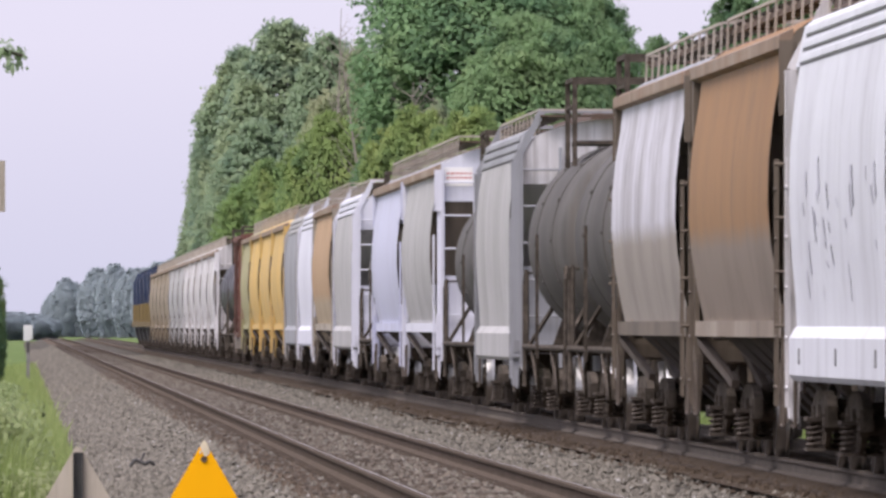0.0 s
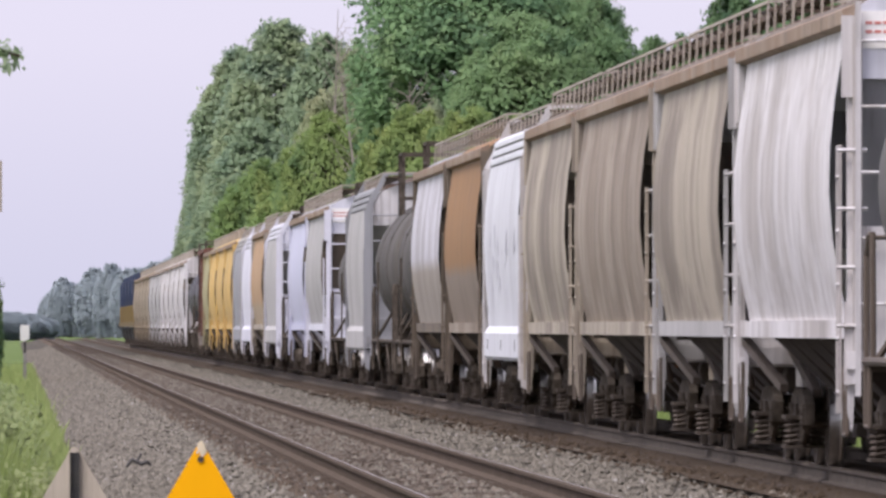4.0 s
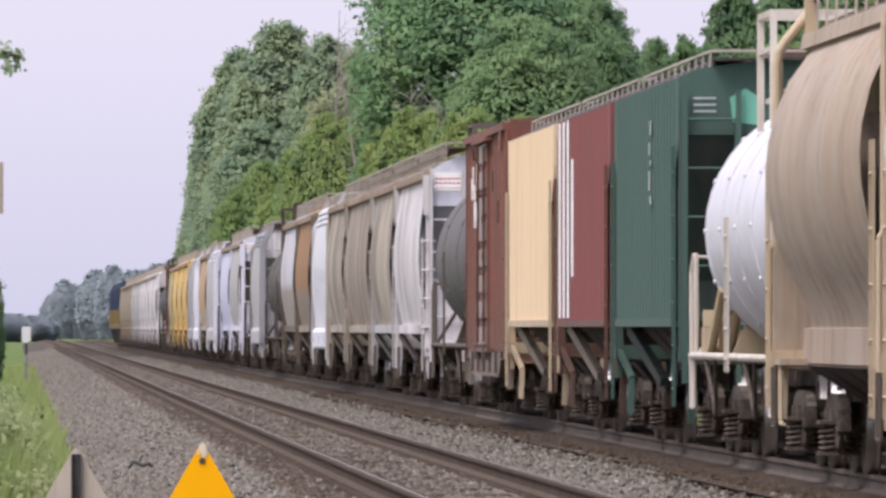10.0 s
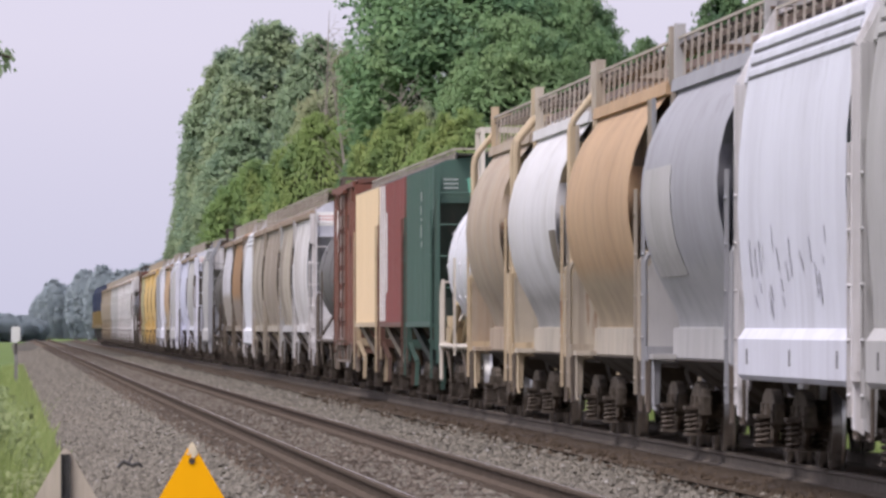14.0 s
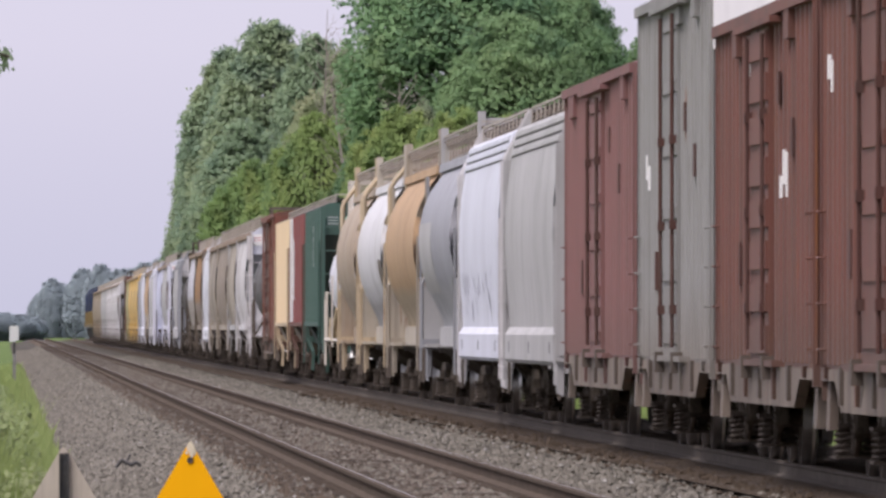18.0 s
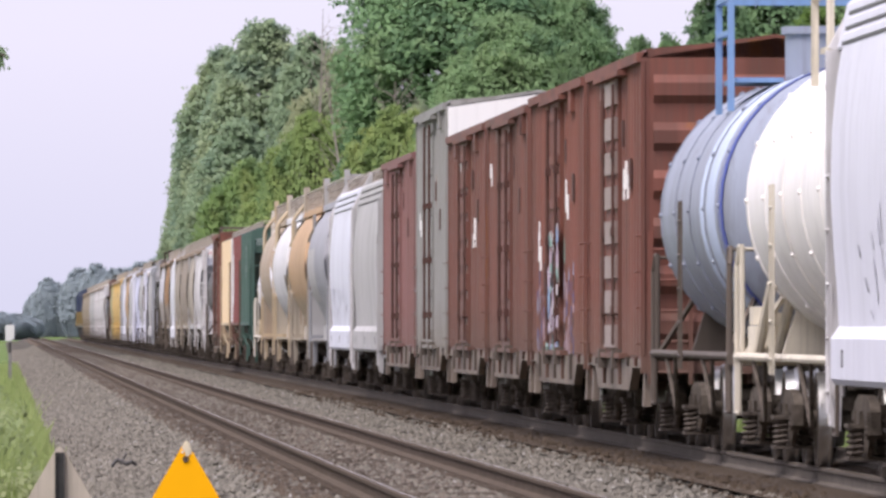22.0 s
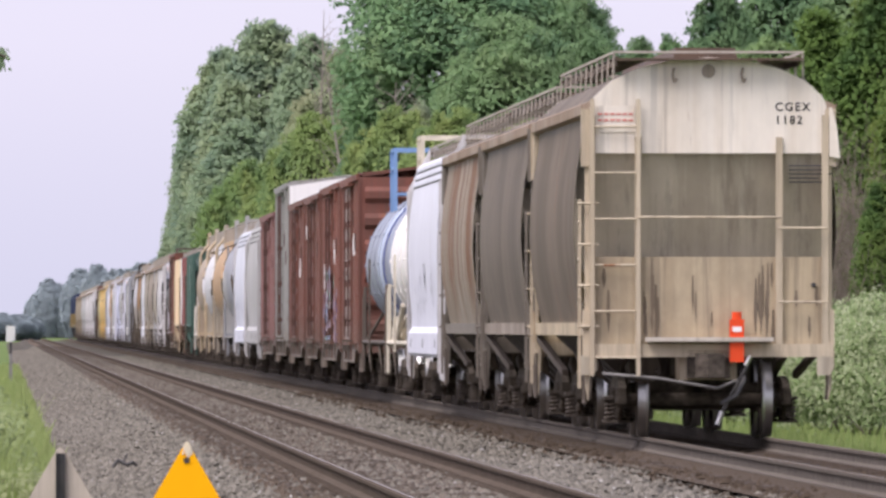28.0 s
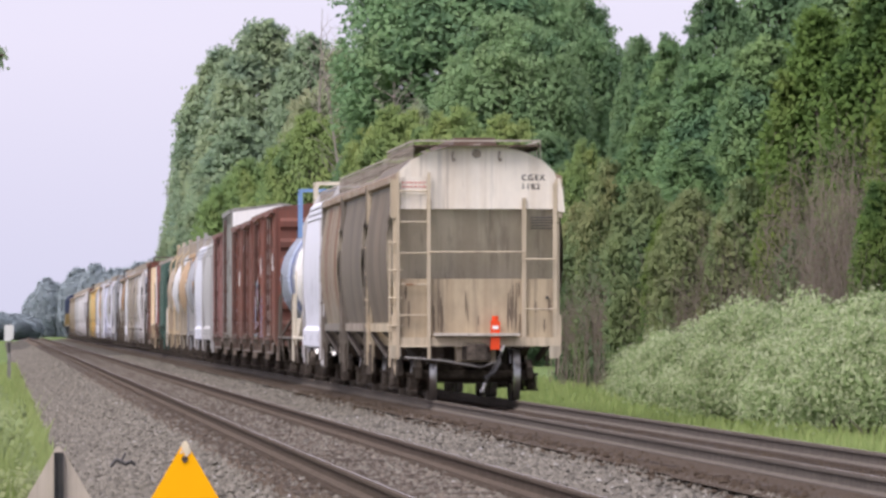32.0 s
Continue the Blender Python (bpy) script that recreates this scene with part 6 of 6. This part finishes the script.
def last_car_details(car, hb):
    """What only the last car shows at its rear end."""
    y = -hb - 0.06
    d = part("rear_marker_device", Shape().box(0.25, 0.42, y - 0.16, y - 0.02, 0.92, 1.44), red_device, car, "red-orange end-of-train device with a reflective strip")
    part("reflector", Shape().box(0.28, 0.39, y - 0.166, y - 0.16, 1.29, 1.35), sign_white, d)
    part("lamp_housing", Shape().cyl((0.335, y - 0.09, 1.44), (0.335, y - 0.09, 1.53), 0.06, 12), red_device, d)
    s = Shape().tube([(0.42, y - 0.1, 0.98), (0.45, y - 0.14, 0.85), (0.36, y - 0.12, 0.68), (0.2, y - 0.1, 0.4), (0.12, y - 0.08, 0.22)], 0.025)
    part("air_hose", s, black_iron, car)
    part("hose_coupling", Shape().cyl((0.44, y - 0.13, 0.88), (0.5, y - 0.13, 0.99), 0.03, 8), steel_bright, car, "bright metal hose coupling")
    part("hose_coupling", Shape().cyl((0.1, y - 0.08, 0.16), (0.16, y - 0.08, 0.32), 0.035, 8), steel_bright, car, "bright metal hose coupling")
    part("end_step_edge", Shape().box(-0.78, 0.78, y - 0.20, y - 0.15, 1.17, 1.22), rail_cream, car, "pale worn edge of the end step")
    # reporting mark
    for text, z in (("CGEX", 3.98), ("1182", 3.82)):
        cu = bpy.data.curves.new("mark", "FONT")
        cu.body, cu.size, cu.extrude, cu.offset = text, 0.142, 0.002, 0.002
        cu.space_character = 1.25
        tmp = bpy.data.objects.new("mark", cu)
        me = bpy.data.meshes.new_from_object(tmp)
        bpy.data.objects.remove(tmp)
        me.materials.append(black_iron)
        ob = part("reporting_mark", me, None, car, "black stencilled lettering")
        ob.matrix_basis = pose(0.81, -hb - 0.014, z, 90, 0, 0)
    s = Shape()
    for r in range(5):
        s.box(0.98, 0.98 + (0.55, 0.4, 0.52, 0.36, 0.45)[r], -hb - 0.03, -hb - 0.02, 3.30 - r * 0.05, 3.318 - r * 0.05)
    part("notice_lines", s, black_iron, car, "five lines of small dark lettering")["kind"] = "stuff"
    for x in (-0.42, 0.42):
        s = Shape().tube([(x, -hb - 0.03, 4.5), (x - 0.02, -hb - 0.06, 4.42), (x + 0.0, -hb - 0.06, 4.32), (x + 0.03, -hb - 0.05, 4.37)], 0.016)
        part("roof_hook", s, tan_brown, car)
    part("round_plate", Shape().cyl((0, -hb - 0.03, 4.46), (0, -hb - 0.012, 4.46), 0.085, 16), tan_brown, car)
    rng = np.random.default_rng(31)
    for x0, x1, z0, z1, k in ((-0.84, -0.62, 1.2, 2.2, 11), (0.56, 0.80, 1.2, 2.2, 12), (-1.3, -0.95, 1.2, 2.1, 2), (-0.2, 0.3, 1.2, 2.0, 3), (0.95, 1.35, 1.15, 1.9, 3)):
        for i in range(k):
            x, zt = rng.uniform(x0, x1), rng.uniform(z0 + 0.3, z1)
            h, w = rng.uniform(0.2, 0.7), rng.uniform(0.010, 0.03)
            s = Shape().prism([(x - w * 0.4, zt), (x + w * 0.6, zt), (x + w, zt - h * 0.6), (x + w * 0.2, max(1.18, zt - h)), (x - w, zt - h * 0.5)], -hb - 0.0035 - 0.0003 * i, -hb + 0.005)
            part("soot_streak", s, soot_mat, car, "dark soot streak")
    for x in (-1.46, 1.42):
        part("corner_hanger", Shape().prism([(x - 0.10, 1.0), (x + 0.10, 1.0), (x + 0.10, 0.82), (x + 0.05, 0.76), (x - 0.10, 0.76)], y, y + 0.05), beige_dark, car, "grimy corner plate hanging under the sill")
        part("hanger_rod", Shape().cyl((x + 0.03, y + 0.02, 0.78), (x + 0.01, y + 0.02, 0.46), 0.018, 6), steel_dark, car)
    part("outer_gusset", Shape().prism([(1.47, 3.42), (1.60, 3.40), (1.56, 3.80), (1.50, 4.02), (1.47, 4.02)], y - 0.01, y + 0.04), cream_end, car, "pale flared gusset")
    part("drain_hole", Shape().cyl((1.28, y + 0.04, 1.86), (1.28, y + 0.055, 1.86), 0.03, 10), black_iron, car, "small round dark hole")
    s = Shape().tube([(-1.3, y, 0.78), (-0.6, y, 0.72), (0.1, y, 0.60), (0.35, y, 0.7)], 0.02)
    part("cut_lever", s, galv, car, "thin uncoupling rod")


def side_patch(car, kind, mat, y0, y1, z0, z1, label):
    """A repainted panel that follows the curve of the near side."""
    pts = curve_side(kind)
    zs = np.linspace(z0, z1, 8)
    xs = np.interp(zs, [p[1] for p in pts], [p[0] for p in pts]) + 0.008
    s = Shape()
    sheet(s, list(zip(xs.tolist(), zs.tolist())), -1, y0, y1)
    part("repainted_panel", s, mat, car, label)


def scuffs(car, seed, y0, y1, z0, z1, count):
    """Thin slanting scrapes that follow the curve of a smooth side."""
    rng = np.random.default_rng(seed)
    pts = curve_side("W")
    s = Shape()
    for i in range(count * 2):
        y, z = rng.uniform(y0, y1), rng.uniform(z0, z1)
        w, h = rng.uniform(0.05, 0.20), rng.uniform(0.06, 0.36)
        for k in range(3):
            zs = np.linspace(z + h * k / 3, z + h * (k + 1) / 3, 2)
            xs = np.interp(zs, [p[1] for p in pts], [p[0] for p in pts]) + 0.006
            sheet(s, list(zip(xs.tolist(), zs.tolist())), -1, y + w * 0.5 * k, y + w * (0.5 * k + 1))
    part("scuffed_area", s, scuff_mat, car, "dark scuffs and scraped lettering")["kind"] = "stuff"


def build_train():
    A, W, C = "A", "W", "C"
    last = place(-71.0, -55.2, hopper, A, brown_gray, beige_low, beige, brown_gray2, "beige covered hopper with soot-stained end and a red rear marker", lower=beige_dark, end=cream_end, sign=True, top_z=4.63)
    last_car_details(last, (71.0 - 55.2) / 2 - 0.55)
    place(-55.2, -37.5, hopper, A, brown_gray2, tan_brown, post_tan, brown_gray2, "brown-grey covered hopper with weather streaks", lower=beige_dark)
    place(-37.5, -20.8, hopper, A, rusty, post_tan, post_tan, brown_gray2, "pale covered hopper with heavy rust runs down its side", lower=beige_dark)
    w0 = place(-20.8, -3.5, hopper, W, white_car, white_car, white_streak, white_car, "clean white smooth-sided covered hopper")
    scuffs(w0, 5, -4.5, 4, 1.4, 2.1, 12)
    place(-3.5, 12.2, tank, 1.42, 2.55, tank_white, cream_metal, "white tank car with cream pipework", fittings=cream_metal)
    place(12.2, 28.2, tank, 1.42, 2.55, tank_blue, grimy_sill, "blue-grey tank car with pale and deep blue bands", bands=(tank_blue, ((band_pale, -4.6, -3.2), (band_blue, -6.0, -5.3), (band_pale, -2.6, -2.0))), gantry=gantry_blue)
    place(28.2, 42.1, boxcar, 4.55, box_brown2, "short red-brown boxcar with a corrugated end", ladder_front=True, marks=2)
    place(42.1, 58.8, boxcar, 4.55, box_brown2, "red-brown boxcar sprayed with graffiti low on its side", marks=4, graffiti=True)
    place(58.8, 74.0, boxcar, 4.5, box_brown, "dull brown ribbed boxcar with a closed door", marks=1)
    place(74.0, 90.5, boxcar, 4.5, box_brown, "dark brown ribbed boxcar with white marks", ladder_front=True, marks=2)
    tall = place(90.5, 106.2, boxcar, 5.08, box_gray, "tall grey boxcar with white upper end", marks=1)
    part("white_end_panel", Shape().prism([(-1.46, 4.15), (1.46, 4.15), (1.46, 4.84), (0, 5.05), (-1.46, 4.84)], -7.42, -7.31), sign_white, tall, "white upper end panel")
    place(106.2, 125.0, boxcar, 4.5, maroon_brown, "maroon-brown boxcar with a sliding door")
    place(125.0, 143.3, hopper, W, gray_pale, gray_pale, gray_pale, gray_pale, "light grey smooth-sided covered hopper")
    w1 = place(143.3, 161.6, hopper, W, dull_white, dull_white, white_streak, white_car, "white smooth-sided covered hopper with scuff marks")
    scuffs(w1, 3, -5, 6.5, 1.4, 2.1, 13)
    c1 = place(161.6, 179.7, hopper, C, belly_gray, gray_pale, gray_car, gray_car, "blue-grey round-bellied covered hopper", end=gray_car)
    side_patch(c1, "C", gray_pale, 1.3, 7.0, 1.9, 3.07, "paler repainted panel")
    place(179.7, 198.7, hopper, C, orange_tan, pale_beige, tan_white, orange_tan, "orange-tan round-bellied covered hopper")
    c3 = place(198.7, 217.1, hopper, C, belly_white, pale_beige, cream_frame, white_streak, "white round-bellied covered hopper with cream frame")
    side_patch(c3, "C", brown_gray2, -7.6, -5.6, 2.05, 2.6, "grey-brown repainted patch")
    place(217.1, 233.4, hopper, C, tan_belly, tan_belly, cream_frame, tan_belly, "dusty tan round-bellied covered hopper")
    place(233.4, 249.3, tank, 1.36, 2.36, tank_silver, rail_cream, "shiny silver-white tank car with white grab rails", fittings=tan_fitting)
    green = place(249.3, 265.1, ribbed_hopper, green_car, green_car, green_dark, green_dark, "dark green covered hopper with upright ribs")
    s = Shape()
    for i, (z, h) in enumerate(((2.72, 0.10), (2.88, 0.22), (3.16, 0.06), (3.28, 0.14), (3.5, 0.16))):
        s.box(-1.532, -1.526, -1.95 + 0.25 * (i % 2), -1.62 + 0.22 * (i % 2), z, z + h)
    part("spray_paint", s, faded_white, green, "pale sprayed squiggle")
    s = Shape()
    for r in range(3):
        s.box(-1.34, -1.10, -7.372, -7.364, 3.80 - r * 0.07, 3.825 - r * 0.07)
    part("notice_lines", s, faded_white, green, "three lines of small white lettering")["kind"] = "stuff"
    part("sprayed_blotch", Shape().prism([(-0.92, 3.56), (-0.62, 3.52), (-0.6, 3.8), (-0.78, 3.92), (-0.95, 3.82)], -7.372, -7.363), mint_paint, green, "mint green sprayed blotch")
    place(265.1, 281.2, ribbed_hopper, maroon, box_brown, cream_dark, maroon_dirt_shade, "maroon ribbed covered hopper with white stripes", white_end=True)
    place(281.2, 298.0, ribbed_hopper, cream_car, cream_frame, cream_dark, cream_dirt_shade, "cream covered hopper with upright ribs")
    place(298.0, 315.6, boxcar, 4.5, box_brown3, "red-brown boxcar with a pale corrugated door", ladder_front=True, marks=6)
    place(315.6, 334.0, tank, 1.42, 2.5, tank_gray, grimy_sill, "dark grey tank car with a domed top", near=False)
    place(334.0, 351.4, hopper, A, white_streak, white_streak, white_streak, brown_gray2, "white streaked covered hopper with white upper end", end=white_car, lower=gray_car, sign=True)
    place(351.4, 367.3, hopper, A, tan_white, gray_pale, gray_pale, brown_gray2, "dirty white covered hopper with bowed sides")
    place(367.3, 387.0, hopper, A, tan_brown, tan_white, tan_white, brown_gray2, "brownish covered hopper with dark streaks")
    place(387.0, 403.3, hopper, A, tan_white, tan_white, tan_white, brown_gray2, "tan streaked covered hopper")
    w2 = place(403.3, 418.7, hopper, W, off_white, off_white, white_streak, white_car, "bright white smooth-sided covered hopper")
    scuffs(w2, 9, -5.5, 5, 1.5, 2.6, 12)
    place(418.7, 435.6, hopper, A, rust_two, tan_brown, brown_gray2, rust_two, "rust-brown covered hopper, grey below")
    place(435.6, 453.0, hopper, A, silver_two, brown_gray2, brown_gray2, gray_car, "silver-grey covered hopper, brown below")
    place(453.0, 468.0, tank, 1.42, 2.5, tank_dark, steel_dark, "dark weathered tank car", near=False)
    place(468.0, 483.0, tank, 1.42, 2.5, tank_dark, steel_dark, "dark weathered tank car", near=False)
    place(483.0, 498.8, hopper, W, gray_pale, gray_car, gray_car, gray_car, "pale grey smooth-sided covered hopper", end=white_streak, near=False)
    place(498.8, 517.0, tank, 1.3, 2.4, tank_dark, steel_dark, "dark weathered tank car", near=False)
    place(517.0, 536.0, hopper, A, gray_pale, white_car, white_car, gray_car, "pale grey covered hopper with a white end", end=white_car, sign=True, near=False)
    place(536.0, 555.8, hopper, A, lavender, lavender, lavender, gray_car, "lavender-grey covered hopper with bowed sides", near=False)
    place(555.8, 570.0, tank, 1.3, 2.4, tank_dark, steel_dark, "dark short tank car", near=False)
    place(570.0, 588.0, hopper, W, gray_pale, white_car, white_car, gray_car, "light grey covered hopper with a white end", near=False)
    place(588.0, 607.7, hopper, A, orange_tan, tan_white, tan_white, brown_gray2, "orange-tan covered hopper with bowed sides", near=False)
    place(607.7, 624.6, hopper, W, white_car, white_car, white_car, white_car, "white smooth-sided covered hopper", near=False)
    place(624.6, 640.6, hopper, W, gray_car, gray_pale, gray_pale, gray_car, "grey smooth-sided covered hopper", near=False)
    for r, f in ((640.6, 657.5), (657.5, 674.0), (674.0, 690.5)):
        place(r, f, hopper, A, yellow_car, yellow_car, yellow_car, yellow_car, "yellow covered hopper with roof railings", near=False)
    place(690.5, 706.0, hopper, A, olive_car, olive_car, olive_car, olive_car, "olive-yellow covered hopper with bowed sides", near=False)
    place(706.0, 724.0, boxcar, 4.4, box_brown, "brown boxcar among the hoppers", near=False)
    place(724.0, 742.0, tank, 1.42, 2.5, tank_black, steel_dark, "glossy black tank car with a dome", near=False)
    place(742.0, 760.0, tank, 1.42, 2.5, tank_black, steel_dark, "glossy black tank car with a dome", near=False)
    y = 760.0
    for mat, label, count in ((white_streak, "white covered hopper far ahead in the train", 5), (gray_pale, "pale grey covered hopper far ahead in the train", 3), (tan_far, "tan covered hopper far ahead in the train", 5)):
        for i in range(count):
            place(y, y + 17.5, hopper, A, mat, mat, mat, mat, label, near=False)
            y += 17.5
    for i in range(5):
        CARS.append((locomotive(22.5, "dark blue and yellow diesel locomotive"), y + 11.25))
        y += 22.5


maroon_brown = paint("maroon_brown_paint", (0.23, 0.115, 0.105), (0.18, 0.09, 0.084), 0.4, 0.25, low=(1.2, (0.17, 0.105, 0.09), 0.6))

build_ground()
for spec in TRACKS:
    build_track(*spec)
build_trees()
build_shrubs()
build_grass()
build_signs()
build_train()
build_ties()
build_stones()


def motions():
    """The train rolls away along its track; the wheels of the cars that pass close by turn."""
    for car, mid in CARS:
        walk(car, [(t, pose(8.60, mid + SPEED * (t - 16), 0)) for t in (0, 8, 16, 24, 32)])
    step = SPEED / WHEEL / FPS
    for w, dy in SPINNING[:8]:
        walk(w, [(i / FPS, Matrix.Translation((0, dy, WHEEL)) @ Matrix.Rotation(-step * i, 4, "X")) for i in range(32 * FPS + 1)])


motions()
